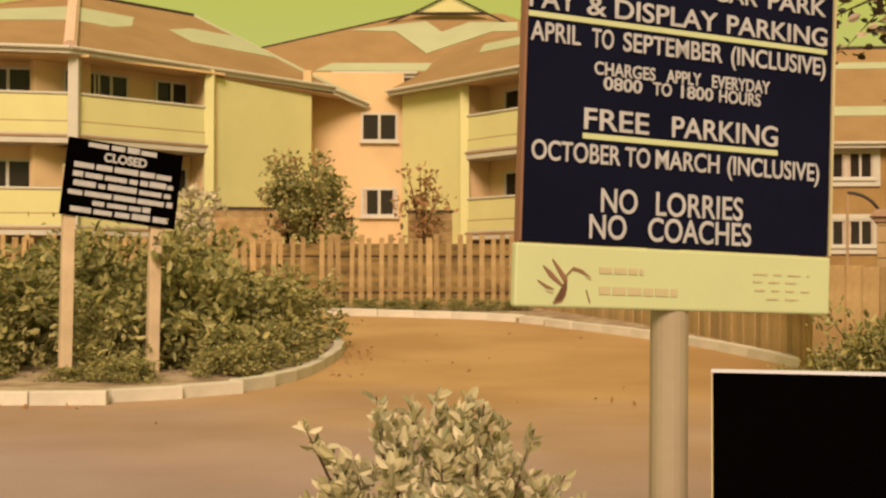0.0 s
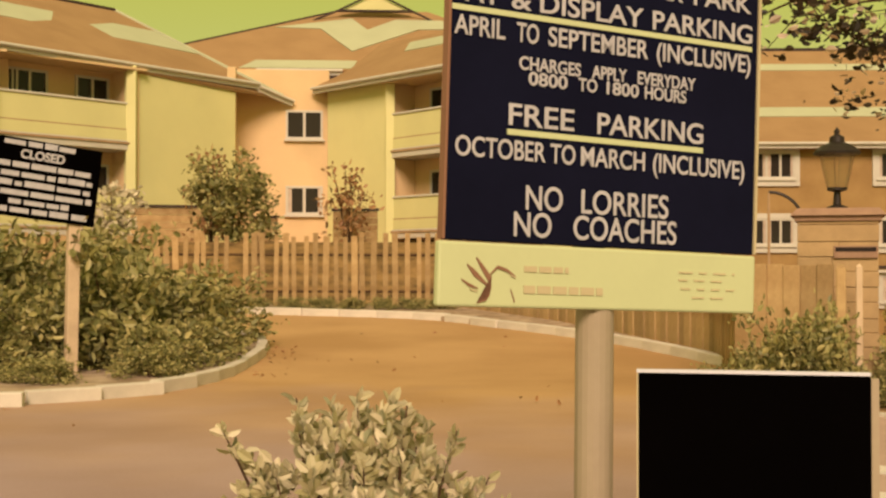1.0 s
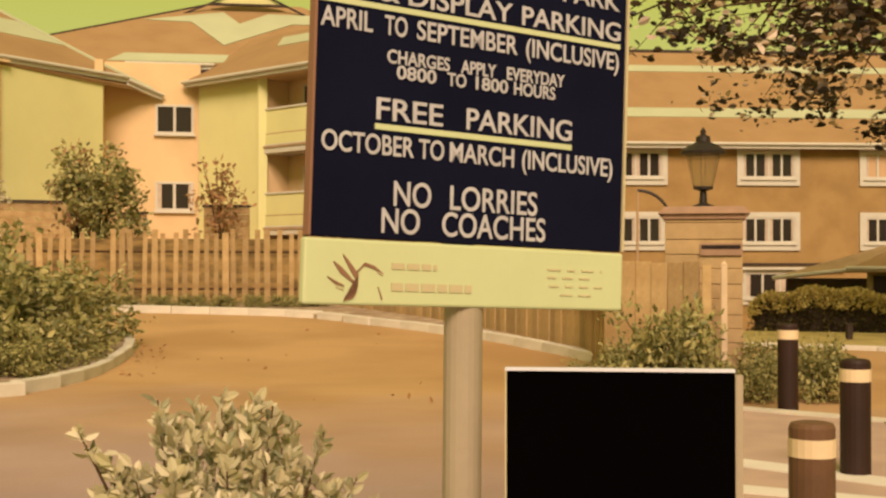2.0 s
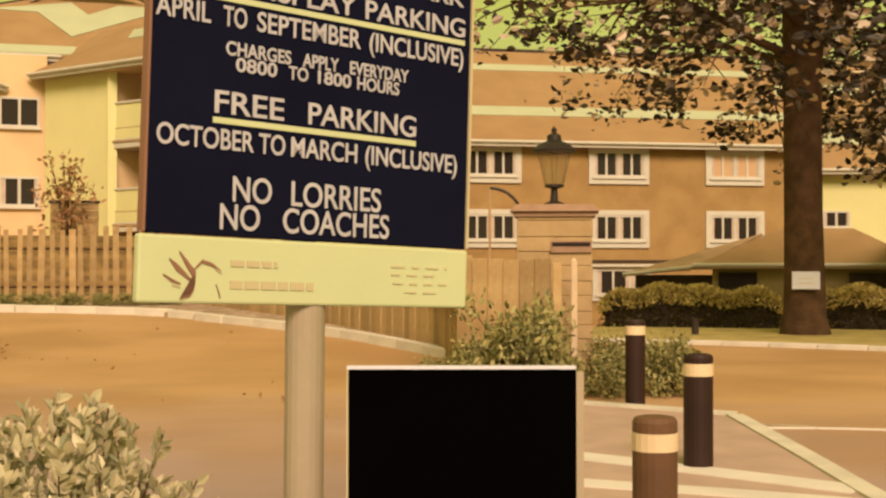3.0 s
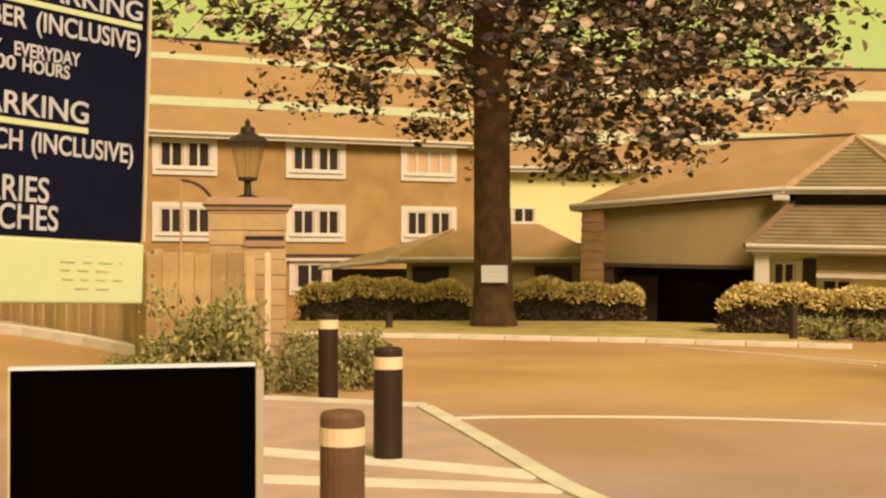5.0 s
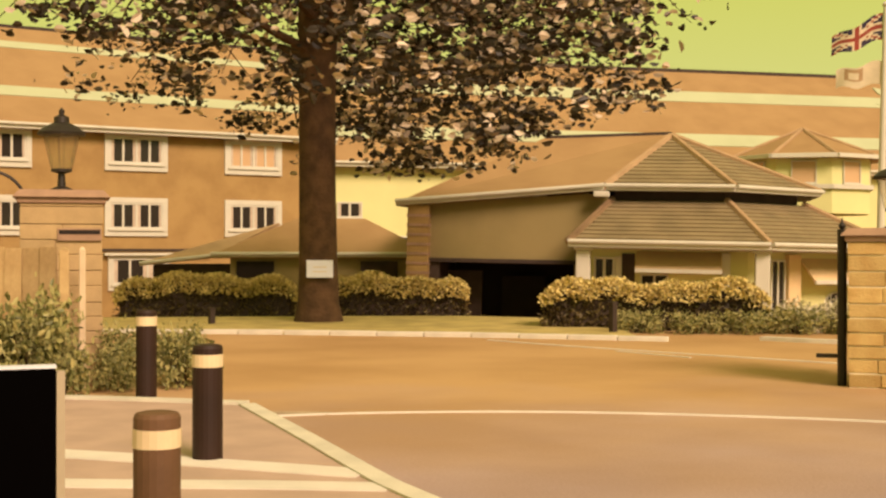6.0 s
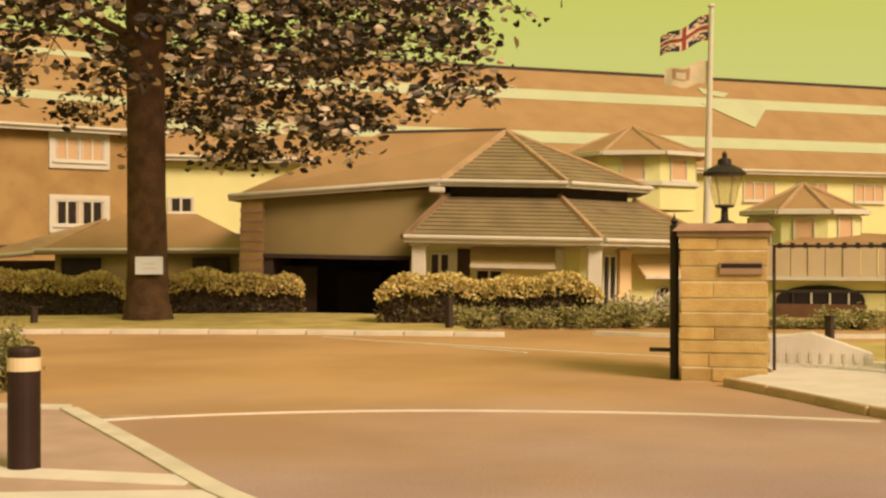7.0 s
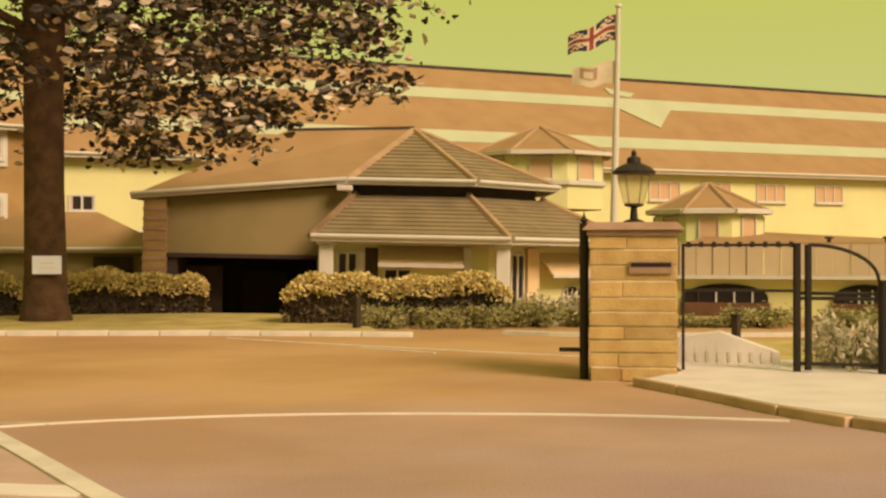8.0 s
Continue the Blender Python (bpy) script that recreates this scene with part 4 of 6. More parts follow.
# ---- fences ----
def build_picket_fence():
    fence = thing("picket_fence", "weathered brown paling fence with uneven pales", "fence", None, "", "structure")
    start, end = Vector((-13.0, 32.3, 0)), Vector((2.4, 31.7, 0))
    d = (end - start).normalized()
    rot = math.degrees(math.atan2(d.y, d.x))
    meshes = []
    for k in range(5):
        w, h = random.uniform(0.11, 0.155), 1.82 + random.uniform(-0.05, 0.05)
        bm = boxed(-w / 2, w / 2, -0.015, 0.015, 0.0, h, bevel=0.006)
        meshes.append(mesh_of(bm, "pale", FENCE_WOOD))
    s = 0.0
    n = (end - start).length
    while s < n:
        p = start + d * s
        skip = random.random() < 0.06
        if not skip:
            shared("pale", random.choice(meshes), fence, pose(p.x, p.y, ground_z(p.x, p.y) + 0.02, 0, random.uniform(-1.6, 1.6), rot + random.uniform(-3, 3)) @ pose(0, -0.06 + random.uniform(-0.01, 0.01), 0))
        s += random.choice((0.21, 0.23, 0.25, 0.29))
    for z in (0.45, 1.35):
        bm = bmesh.new()
        for i in range(8):
            a, b = start + d * n * i / 8, start + d * n * (i + 1) / 8
            za, zb = ground_z(a.x, a.y) + z, ground_z(b.x, b.y) + z
            tube(bm, [(a.x, a.y, za), (b.x, b.y, zb)], 0.03, 4)
        part("rail", bm, BARK, fence)
    for i in range(7):
        p = start + d * n * i / 6 + Vector((0, 0.12, 0))
        g = ground_z(p.x, p.y)
        part("fence_post", boxed(p.x - 0.06, p.x + 0.06, p.y - 0.06, p.y + 0.06, g - 0.05, g + 1.9, bevel=0.01), FENCE_WOOD, fence)
    return fence


def build_board_fence():
    fence = thing("board_fence", "close-boarded tan timber fence", "fence", None, "", "structure")
    line = [Vector((2.4, 31.7, 0)), Vector((4.4, 27.4, 0)), Vector((6.2, 21.6, 0)), Vector((5.6, 18.4, 0)), Vector((4.65, 15.3, 0)), Vector((5.62, 14.62, 0))]
    bm = boxed(-0.098, 0.098, -0.012, 0.012, 0, 1.0, bevel=0.004)
    me = mesh_of(bm, "board", FENCE_WOOD)
    pts = along(line, 0.2)
    for i, (p, d) in enumerate(pts):
        g = ground_z(p.x, p.y)
        f = i / len(pts)
        h = 1.72 - 0.08 * f + random.uniform(-0.012, 0.012)
        m = pose(p.x, p.y, g + 0.01, 0, 0, math.degrees(math.atan2(d.y, d.x))) @ pose(0, 0.02 if i % 2 else 0, 0)
        shared("board", me, fence, m @ Matrix.Diagonal((1, 1, h, 1)))
    for p, d in along(line, 2.4):
        q = p + Vector((d.y, -d.x, 0)) * -0.12
        g = ground_z(q.x, q.y)
        part("fence_post", boxed(q.x - 0.06, q.x + 0.06, q.y - 0.06, q.y + 0.06, g - 0.05, g + 1.7, bevel=0.01), FENCE_WOOD, fence)
    return fence


SITE = WEST
build_picket_fence()
SITE = MIDDLE
build_board_fence()


# ---- signs ----
def build_big_sign():
    """The car-park board on one post; it leans a little. Local x along the board, -y towards the road."""
    turn, tilt, z0, w = 24.5, 2.0, 1.46, 1.296
    sign = thing("car_park_sign", "navy parking board with white lettering on a grey post", "sign", pose(0.81, 4.444, 0, 0, 0, turn))
    lean = pose(0, 0, z0, 0, tilt, 0)
    head = part("board", boxed(-w / 2 + 0.022, w / 2 - 0.006, -0.014, 0.016, 0.212, 1.52, bevel=0.006), NAVY, sign, "navy blue board")
    head.matrix_basis = lean
    pale = part("council_panel", boxed(-w / 2, w / 2, -0.022, 0.012, 0.0, 0.208, bevel=0.008), SIGN_PALE, sign, "pale yellow panel with faded print")
    pale.matrix_basis = lean
    part("board_edging", boxed(w / 2 - 0.005, w / 2 + 0.006, -0.018, 0.018, 0.215, 1.52), SIGN_GREY, head)
    part("board_edging", boxed(-w / 2 + 0.012, -w / 2 + 0.021, -0.018, 0.018, 0.215, 1.52), SIGN_BROWN, head)
    bm = lathe(bmesh.new(), [(0.066, -0.0), (0.066, z0 + 0.02)], 20)
    box(bm, -0.12, 0.12, -0.12, 0.12, -0.02, 0.012)
    part("post", bm, POST_GREY, sign, "grey steel post").matrix_basis = pose(-0.015, 0.05, 0, 0, 0.6, 0)
    part("back_channel", boxed(-0.085, 0.015, 0.02, 0.07, 0.05, 1.35), POST_GREY, sign).matrix_basis = lean
    words = (
        ("CAR", 0.197, 0.188, 1.089, 0.058), ("PARK", 0.468, 0.263, 1.089, 0.060), ("PAY", -0.540, 0.175, 0.982, 0.062), ("&", -0.370, 0.076, 0.980, 0.062),
        ("DISPLAY", -0.091, 0.421, 0.980, 0.065), ("PARKING", 0.388, 0.447, 0.980, 0.065), ("APRIL", -0.521, 0.188, 0.873, 0.063), ("TO", -0.340, 0.085, 0.873, 0.063),
        ("SEPTEMBER", -0.058, 0.408, 0.873, 0.063), ("(INCLUSIVE)", 0.396, 0.421, 0.873, 0.063), ("CHARGES", -0.250, 0.241, 0.783, 0.043), ("APPLY", -0.012, 0.144, 0.783, 0.043),
        ("EVERYDAY", 0.230, 0.251, 0.783, 0.043), ("0800", -0.257, 0.152, 0.735, 0.043), ("TO", -0.098, 0.076, 0.735, 0.043), ("1800", 0.039, 0.134, 0.735, 0.043),
        ("HOURS", 0.227, 0.179, 0.735, 0.043), ("FREE", -0.280, 0.255, 0.597, 0.071), ("PARKING", 0.171, 0.452, 0.597, 0.071), ("OCTOBER", -0.431, 0.340, 0.484, 0.064),
        ("TO", -0.190, 0.099, 0.484, 0.064), ("MARCH", 0.014, 0.264, 0.484, 0.064), ("(INCLUSIVE)", 0.385, 0.407, 0.484, 0.064), ("NO", -0.260, 0.143, 0.324, 0.080),
        ("LORRIES", 0.068, 0.363, 0.324, 0.080), ("NO", -0.302, 0.144, 0.235, 0.080), ("COACHES", 0.074, 0.430, 0.235, 0.080))
    for text, x, width, z, cap in words:
        writing("lettering", text, cap / 0.70, LETTER, head, x, z, width, -0.0175, 0.0011)
    part("underline", boxed(-0.625, 0.612, -0.0185, -0.0145, 0.950, 0.968), SIGN_PALE, head)
    part("underline", boxed(-0.408, 0.398, -0.0185, -0.0145, 0.564, 0.583), SIGN_PALE, head)
    # faded emblem: plain curved strokes, and bars for print that cannot be read
    strokes = (
        ((-0.512, 0.157, 0.003), (-0.484, 0.122, 0.009), (-0.456, 0.087, 0.012), (-0.456, 0.051, 0.009), (-0.472, 0.025, 0.005), (-0.506, 0.014, 0.002)),
        ((-0.546, 0.135, 0.002), (-0.517, 0.109, 0.010), (-0.472, 0.073, 0.004)),
        ((-0.565, 0.087, 0.002), (-0.534, 0.069, 0.005), (-0.506, 0.060, 0.002)),
        ((-0.534, 0.056, 0.002), (-0.506, 0.050, 0.003)),
        ((-0.461, 0.104, 0.003), (-0.433, 0.131, 0.005), (-0.399, 0.122, 0.005), (-0.366, 0.102, 0.002)),
        ((-0.385, 0.106, 0.002), (-0.364, 0.098, 0.003)),
        ((-0.382, 0.060, 0.002), (-0.366, 0.020, 0.004)))
    for k, line in enumerate(strokes):
        ring = [(u, v + t) for u, v, t in line] + [(u - 0.4 * t, v - t) for u, v, t in reversed(line)]
        part("emblem_stroke", prism(bmesh.new(), [(u, -0.0262, v) for u, v in ring], [(u, -0.0225, v) for u, v in ring]), SIGN_GREY if k in (3, 5) else SIGN_BROWN, pale, "brown emblem stroke")
    for x0, x1, z, hh in ((-0.333, -0.16, 0.118, 0.020), (-0.333, -0.02, 0.048, 0.026), (0.30, 0.55, 0.135, 0.006), (0.30, 0.52, 0.108, 0.006), (0.31, 0.55, 0.078, 0.006), (0.36, 0.50, 0.048, 0.006)):
        x = x0
        while x < x1 - 0.01:
            wd = min(random.uniform(0.03, 0.06), x1 - x)
            part("print_bar", boxed(x, x + wd, -0.0255, -0.0225, z, z + hh), SIGN_GREY, pale)
            x += wd + (0.01 if x0 < 0 else 0.03)
    return sign


def build_closed_sign():
    """The smaller leaning notice on two posts in the planted island."""
    s = 19.0 / 14.0
    a, b = Vector((-4.0 * s, 13.42 * s, 0)), Vector((-2.86 * s, 13.71 * s, 0))
    mid = (a + b) / 2
    w = (b - a).length
    rz = 30.0
    w *= 1.05
    sign = thing("notice_board", "leaning black notice with white lettering on two pale posts", "sign", pose(mid.x, mid.y, 0, 0, 0, rz))
    h = 1.10
    board = part("board", boxed(-w / 2, w / 2, -0.015, 0.015, 0, h, bevel=0.01), BLACK, sign, "black notice board")
    board.matrix_basis = pose(-0.0, 0, 2.29, 0, 6.8, 0)
    for x, top in ((-w / 2 + 0.12, 2.75), (w / 2 - 0.3, 2.6)):
        bm = boxed(-0.085, 0.085, 0.02, 0.17, 0.05, top + 0.35, bevel=0.015)
        part("post", bm, POST_PALE, sign, "pale timber post").matrix_basis = pose(x, 0, 0, 0, 1.0, 0)
    writing("lettering", "CLOSED", 0.17, LETTER, board, 0.0, 0.83, 0.62, -0.018, 0.006)
    for z, x0, x1 in ((1.0, -0.55, 0.55), (0.69, -0.72, 0.70), (0.56, -0.72, 0.74), (0.43, -0.70, 0.72), (0.30, -0.76, 0.76), (0.18, -0.40, 0.45), (0.06, -0.70, 0.72)):
        x = x0
        while x < x1 - 0.08:
            wd = min(random.uniform(0.10, 0.42), x1 - x)
            hh = random.uniform(0.062, 0.085)
            part("print_bar", boxed(x, x + wd, -0.0195, -0.0155, z, z + hh, bevel=0.0015), LETTER, board)
            x += wd + random.uniform(0.018, 0.045)
    return sign


def build_black_board():
    """A low black board with a pale edging, standing by the big sign's post."""
    a, b = Vector((0.815, 3.92, 0)), Vector((1.50, 3.72, 0))
    w = (b - a).length
    rz = math.degrees(math.atan2(b.y - a.y, b.x - a.x))
    mid = (a + b) / 2
    ob = thing("black_board", "plain black panel with a thin pale edging on short legs", "board", pose(mid.x, mid.y, 0, 0, 0, rz))
    panel = part("panel", boxed(-w / 2 + 0.006, w / 2 - 0.002, -0.02, 0.02, 0.32, 1.270, bevel=0.006), BLACK, ob, "black panel")
    part("edging", boxed(-w / 2, -w / 2 + 0.005, -0.022, 0.022, 0.32, 1.270), SIGN_GREY, panel)
    part("edging", boxed(-w / 2, w / 2 - 0.002, -0.022, 0.022, 1.271, 1.280), SIGN_WHITE, panel)
    part("edging", boxed(w / 2 - 0.001, w / 2 + 0.022, -0.018, 0.022, 0.32, 1.262), POST_GREY, panel)
    for x in (-w / 2 + 0.08, w / 2 - 0.1):
        part("leg", boxed(x - 0.03, x + 0.03, 0.022, 0.07, 0, 1.1, bevel=0.005), POST_GREY, ob)
    return ob


SITE = WEST
build_big_sign()
build_closed_sign()
SITE = MIDDLE
build_black_board()


# ---- bollards ----
def bollard(x, y, h, w, body, label, top=0.14, band=0.10):
    b = thing("bollard", label, "bollard", pose(x, y, 0, 0, 0, -25), "bollards")
    r = w / 2
    z1 = h - top - band
    part("body", lathe(bmesh.new(), [(r * 0.98, 0), (r, 0.02), (r, z1)], 20), body, b)
    part("band", lathe(bmesh.new(), [(r * 1.03, z1 + 0.001), (r * 1.03, z1 + band)], 20), REFLECT, b, "pale reflective band")
    part("top", lathe(bmesh.new(), [(r, z1 + band + 0.001), (r, h - 0.03), (r * 0.9, h - 0.008), (r * 0.6, h)], 20), body, b)
    return b


bollard(4.61, 8.88, 0.91, 0.225, BOLLARD_BROWN, "dark brown round bollard with a pale band", 0.075, 0.095)
bollard(6.0, 13.02, 0.98, 0.22, BOLLARD_BROWN, "dark brown bollard beside the shrubs with a yellowish band", 0.07, 0.10)
bollard(2.94, 6.16, 0.80, 0.235, BOLLARD_TAN, "tan-brown bollard with a wide pale band", 0.085, 0.095)


# ---- gate pillars and gates ----
def gate_pillar(x, y, face, w, z0, z1, label, stone=None, joint=None, gap=0.011):
    """A pillar of stone courses with a slot plate, a moulded coping and a lantern. Local -y is its front."""
    p = thing("gate_pillar", label, "pillar", pose(x, y, 0, 0, 0, face), "gate pillars")
    part("core", boxed(-w / 2 + 0.006, w / 2 - 0.006, -w / 2 + 0.006, w / 2 - 0.006, z0, z1 - 0.1), joint or MORTAR, p)
    rng = random.Random(7)
    z = z0
    while z < z1 - 0.14:
        h = min(rng.uniform(0.15, 0.21), z1 - 0.1 - z)
        cut = rng.uniform(0.3, 0.7) * w
        joints = ((-w / 2, w / 2),) if rng.random() < 0.45 else ((-w / 2, -w / 2 + cut - 0.003), (-w / 2 + cut + 0.003, w / 2))
        for u0, u1 in joints:
            out = rng.uniform(0, 0.026)
            u0, u1 = (u0 - out * 0.8 if u0 <= -w / 2 else u0), (u1 + out * 0.8 if u1 >= w / 2 else u1)
            part("stone", boxed(u0, u1, -w / 2 - out, w / 2 + out, z + gap, z + h - gap, bevel=0.008), stone or STONE, p)
        z += h
    cap = part("coping", boxed(-w / 2 - 0.05, w / 2 + 0.05, -w / 2 - 0.05, w / 2 + 0.05, z1 - 0.1, z1 - 0.03, bevel=0.012), CAP_STONE, p, "brown moulded coping stone")
    o = w / 2 + 0.10
    part("coping_top", prism(bmesh.new(), [(-o, -o, z1 - 0.03), (o, -o, z1 - 0.03), (o, o, z1 - 0.03), (-o, o, z1 - 0.03)], [(-o * 0.86, -o * 0.86, z1 + 0.06), (o * 0.86, -o * 0.86, z1 + 0.06), (o * 0.86, o * 0.86, z1 + 0.06), (-o * 0.86, o * 0.86, z1 + 0.06)]), CAP_STONE, cap)
    plate = part("slot_plate", boxed(-0.05, 0.46, -w / 2 - 0.045, -w / 2 - 0.021, z1 - 0.55, z1 - 0.40, bevel=0.006), CAP_STONE, p, "brown plate with a dark slot")
    part("slot", boxed(-0.03, 0.44, -w / 2 - 0.05, -w / 2 - 0.046, z1 - 0.47, z1 - 0.42), DARK, plate)
    return p


def lantern(x, y, z, label):
    """Victorian style lantern on a short stem."""
    l = thing("gate_lantern", label, "lantern", pose(x, y, z), "gate lanterns")
    part("stem", lathe(bmesh.new(), [(0.13, 0), (0.13, 0.03), (0.05, 0.06), (0.04, 0.2), (0.12, 0.22), (0.12, 0.25)], 12), IRON, l)
    part("glazing", lathe(bmesh.new(), [(0.12, 0.252), (0.21, 0.62)], 6), LAMP_GLASS, l, "clear lamp glass")
    for k in range(6):
        a = 2 * math.pi * k / 6
        part("bar", tube(bmesh.new(), [(0.125 * math.cos(a), 0.125 * math.sin(a), 0.25), (0.215 * math.cos(a), 0.215 * math.sin(a), 0.62)], 0.0035, 5), IRON, l)
    part("hood", lathe(bmesh.new(), [(0.27, 0.62), (0.275, 0.65), (0.20, 0.71), (0.09, 0.76), (0.085, 0.82), (0.03, 0.85), (0.035, 0.89), (0.004, 0.93)], 16), IRON, l, "black iron hood")
    return l


SITE = EAST
gx, gy = 13.385, 8.56
gate_pillar(gx, gy, -57, 1.0, 0.0, 1.83, "yellow stone gate pillar with brown coping")
lantern(13.75, 8.78, 1.89, "black iron lantern on the stone gate pillar")
SITE = MIDDLE
gate_pillar(6.02, 15.5, -21.5, 0.92, 0.0, 2.28, "smooth tan stone gate pillar standing among shrubs by the fence", TAN_STONE, TAN_STONE, 0.004)
lantern(6.05, 15.6, 2.34, "black iron lantern on the pillar by the fence").scale = (1.05, 1.05, 1.12)


def open_gate_leaf():
    """The driveway gate folded open against the pillar, seen nearly edge on."""
    g = thing("gate_leaf", "black iron gate leaf folded open beside the pillar", "gate", pose(12.86, 8.92, 0, 0, 0, 34.6))
    part("hinge_post", tube(bmesh.new(), [(0, 0, 0), (0, 0, 1.88)], 0.055, 10), IRON, g)
    part("finial", lathe(bmesh.new(), [(0.02, 1.88), (0.05, 1.92), (0.015, 1.97), (0.002, 2.03)], 10), IRON, g)
    for z in (0.25, 1.0, 1.65):
        part("rail", boxed(0.05, 1.9, -0.02, 0.02, z, z + 0.05), IRON, g)
    for k in range(13):
        x = 0.15 + k * 0.14
        part("upright", tube(bmesh.new(), [(x, 0, 0.12), (x, 0, 1.74)], 0.013, 6), IRON, g)
    part("latch", boxed(-0.02, 0.02, 0.05, 0.30, 0.33, 0.38), IRON, g)
    return g


SITE = EAST
open_gate_leaf()


def side_gate(m, label, mirror=1, w=1.0, top=1.62, low=1.2):
    """A foot gate whose top sweeps down in a quarter curve."""
    g = thing("side_gate", label, "gate", m, "side gates")
    def T(bm, pts, r):
        return tube(bm, [(mirror * x, y, z) for x, y, z in pts], r, 8)
    part("gate_post", T(bmesh.new(), [(0, 0, -0.1), (0, 0, top + 0.02)], 0.05), IRON, g)
    part("stile", T(bmesh.new(), [(0.13, 0, 0.12), (0.13, 0, top)], 0.045), IRON, g)
    part("far_post", T(bmesh.new(), [(w, 0, -0.1), (w, 0, low)], 0.085), IRON, g)
    arc = [(0.13 + (w - 0.2) * math.sin(a), 0, low + (top - low) * math.cos(a)) for a in (math.pi / 2 * k / 10 for k in range(11))]
    part("swept_top", T(bmesh.new(), arc, 0.022), IRON, g)
    for z in (0.2, 0.98, 1.04):
        part("rail", T(bmesh.new(), [(0.0, 0, z), (w, 0, z)], 0.022), IRON, g)
    return g


side_gate(pose(14.43, 6.92, 0, 0, 0, -66.5), "black iron foot gate with a swept curved top")

def swept_bracket():
    """What shows of the foot gate beside the pillar: a thin post and a swept top bar."""
    g = thing("side_gate", "thin rusty iron foot gate with a swept top beside the pillar", "gate", pose(5.17, 15.6, 0, 0, 0, -21.5), "side gates")
    part("gate_post", tube(bmesh.new(), [(0, 0, 0), (0, 0, 2.56)], 0.018, 8), HIP, g)
    arc = [(0.42 * math.sin(a), 0, 2.14 + 0.42 * math.cos(a)) for a in (math.pi / 2 * k / 8 for k in range(9))]
    part("swept_top", tube(bmesh.new(), arc, 0.02, 8), IRON, g)
    part("rail", tube(bmesh.new(), [(0, 0, 1.3), (0.42, 0, 1.3)], 0.015, 6), HIP, g)

SITE = MIDDLE

swept_bracket()


def post_pair():
    """Two slim timber posts in front of the pillar."""
    for x, y, w, mat in ((5.68, 14.55, 0.11, FENCE_WOOD), (5.88, 14.5, 0.075, POST_PALE)):
        p = thing("timber_post", "slim weathered timber post in front of the pillar", "post", pose(x, y, 0, 0, 0, -21.5), "timber posts")
        part("shaft", boxed(-w / 2, w / 2, -w / 2, w / 2, 0, 1.62, bevel=0.012), mat, p)
        part("shaft_top", prism(bmesh.new(), [(-w / 2, -w / 2, 1.621), (w / 2, -w / 2, 1.621), (w / 2, w / 2, 1.621), (-w / 2, w / 2, 1.621)], [(-0.01, -0.01, 1.66), (0.01, -0.01, 1.66), (0.01, 0.01, 1.66), (-0.01, 0.01, 1.66)]), mat, p)


post_pair()



def railing():
    r = thing("railing", "black iron railing between pillar and foot gate", "railing", frame_of((13.75, 8.1), (14.43, 6.92)))
    n = math.hypot(14.43 - 13.75, 6.92 - 8.1)
    for z in (1.05, 1.6):
        part("rail", boxed(0, n, -0.018, 0.018, z, z + 0.035), IRON, r)
    for k in range(9):
        x = 0.06 + k * n / 9
        part("spike", boxed(x, x + 0.05, -0.012, 0.012, 1.59, 1.66), IRON, r)
    for x in (0.02, n - 0.02):
        part("upright", tube(bmesh.new(), [(x, 0, 0), (x, 0, 1.6)], 0.02, 6), IRON, r)


SITE = EAST
railing()

# ---- paving by the bollards and by the gate ----
def strip(name, pts, wide, high, mat, label, category="kerb"):
    """A low straight-edged band along a line of ground points."""
    bm = bmesh.new()
    line = [Vector((*p, 0)) for p in pts]
    if len(line) > 3:
        line = curve_points(line, 5)
    rings = []
    for k, p in enumerate(line):
        d = (line[min(k + 1, len(line) - 1)] - line[max(k - 1, 0)]).normalized()
        side = Vector((d.y, -d.x, 0)) * wide / 2
        rings.append([bm.verts.new(p + o) for o in (-side - Vector((0, 0, 0.02)), -side + Vector((0, 0, high)), side + Vector((0, 0, high)), side - Vector((0, 0, 0.02)))])
    for a, b in zip(rings, rings[1:]):
        for k in range(4):
            bm.faces.new((a[k], a[(k + 1) % 4], b[(k + 1) % 4], b[k]))
    bm.faces.new(rings[0])
    bm.faces.new(rings[-1])
    return setting(name, bm, mat, label, category)


SITE = MIDDLE
sheet("footway", [(1.2, 4.6), (4.4, 4.4), (4.96, 6.74), (5.16, 7.45), (5.72, 9.2), (6.5, 11.7), (5.44, 13.18), (4.4, 14.2), (2.6, 10.5)], PAVING, "pinkish paved footway round the bollards", "pavement", 0.05)
strip("footway_edge", [(4.5, 4.6), (4.98, 6.74), (5.16, 7.45), (5.72, 9.2), (6.5, 11.72)], 0.17, 0.068, KERB, "pale kerb edge of the footway")
strip("footway_back_edge", [(6.53, 11.8), (5.44, 13.22), (4.4, 14.2)], 0.2, 0.075, KERB, "pale kerb behind the bollards")
strip("paved_band", [(5.18, 7.62), (4.52, 8.7), (3.9, 9.66), (3.0, 10.9)], 0.34, 0.058, PALE_PAVING, "pale band of paving across the footway", "paving")
strip("paved_band_near", [(5.02, 7.1), (4.3, 7.75), (3.4, 8.5), (2.6, 9.3)], 0.3, 0.057, PALE_PAVING, "narrow pale paving band", "paving")
SITE = LAWN_SIDE
strip("channel_line", [(6.2, 11.05), (7.2, 10.65), (8.35, 9.92), (9.2, 9.15), (9.85, 8.4), (10.45, 7.6), (10.9, 6.85), (11.4, 5.8)], 0.06, 0.014, PALE_PAVING, "thin pale channel line across the tarmac", "line")
SITE = EAST
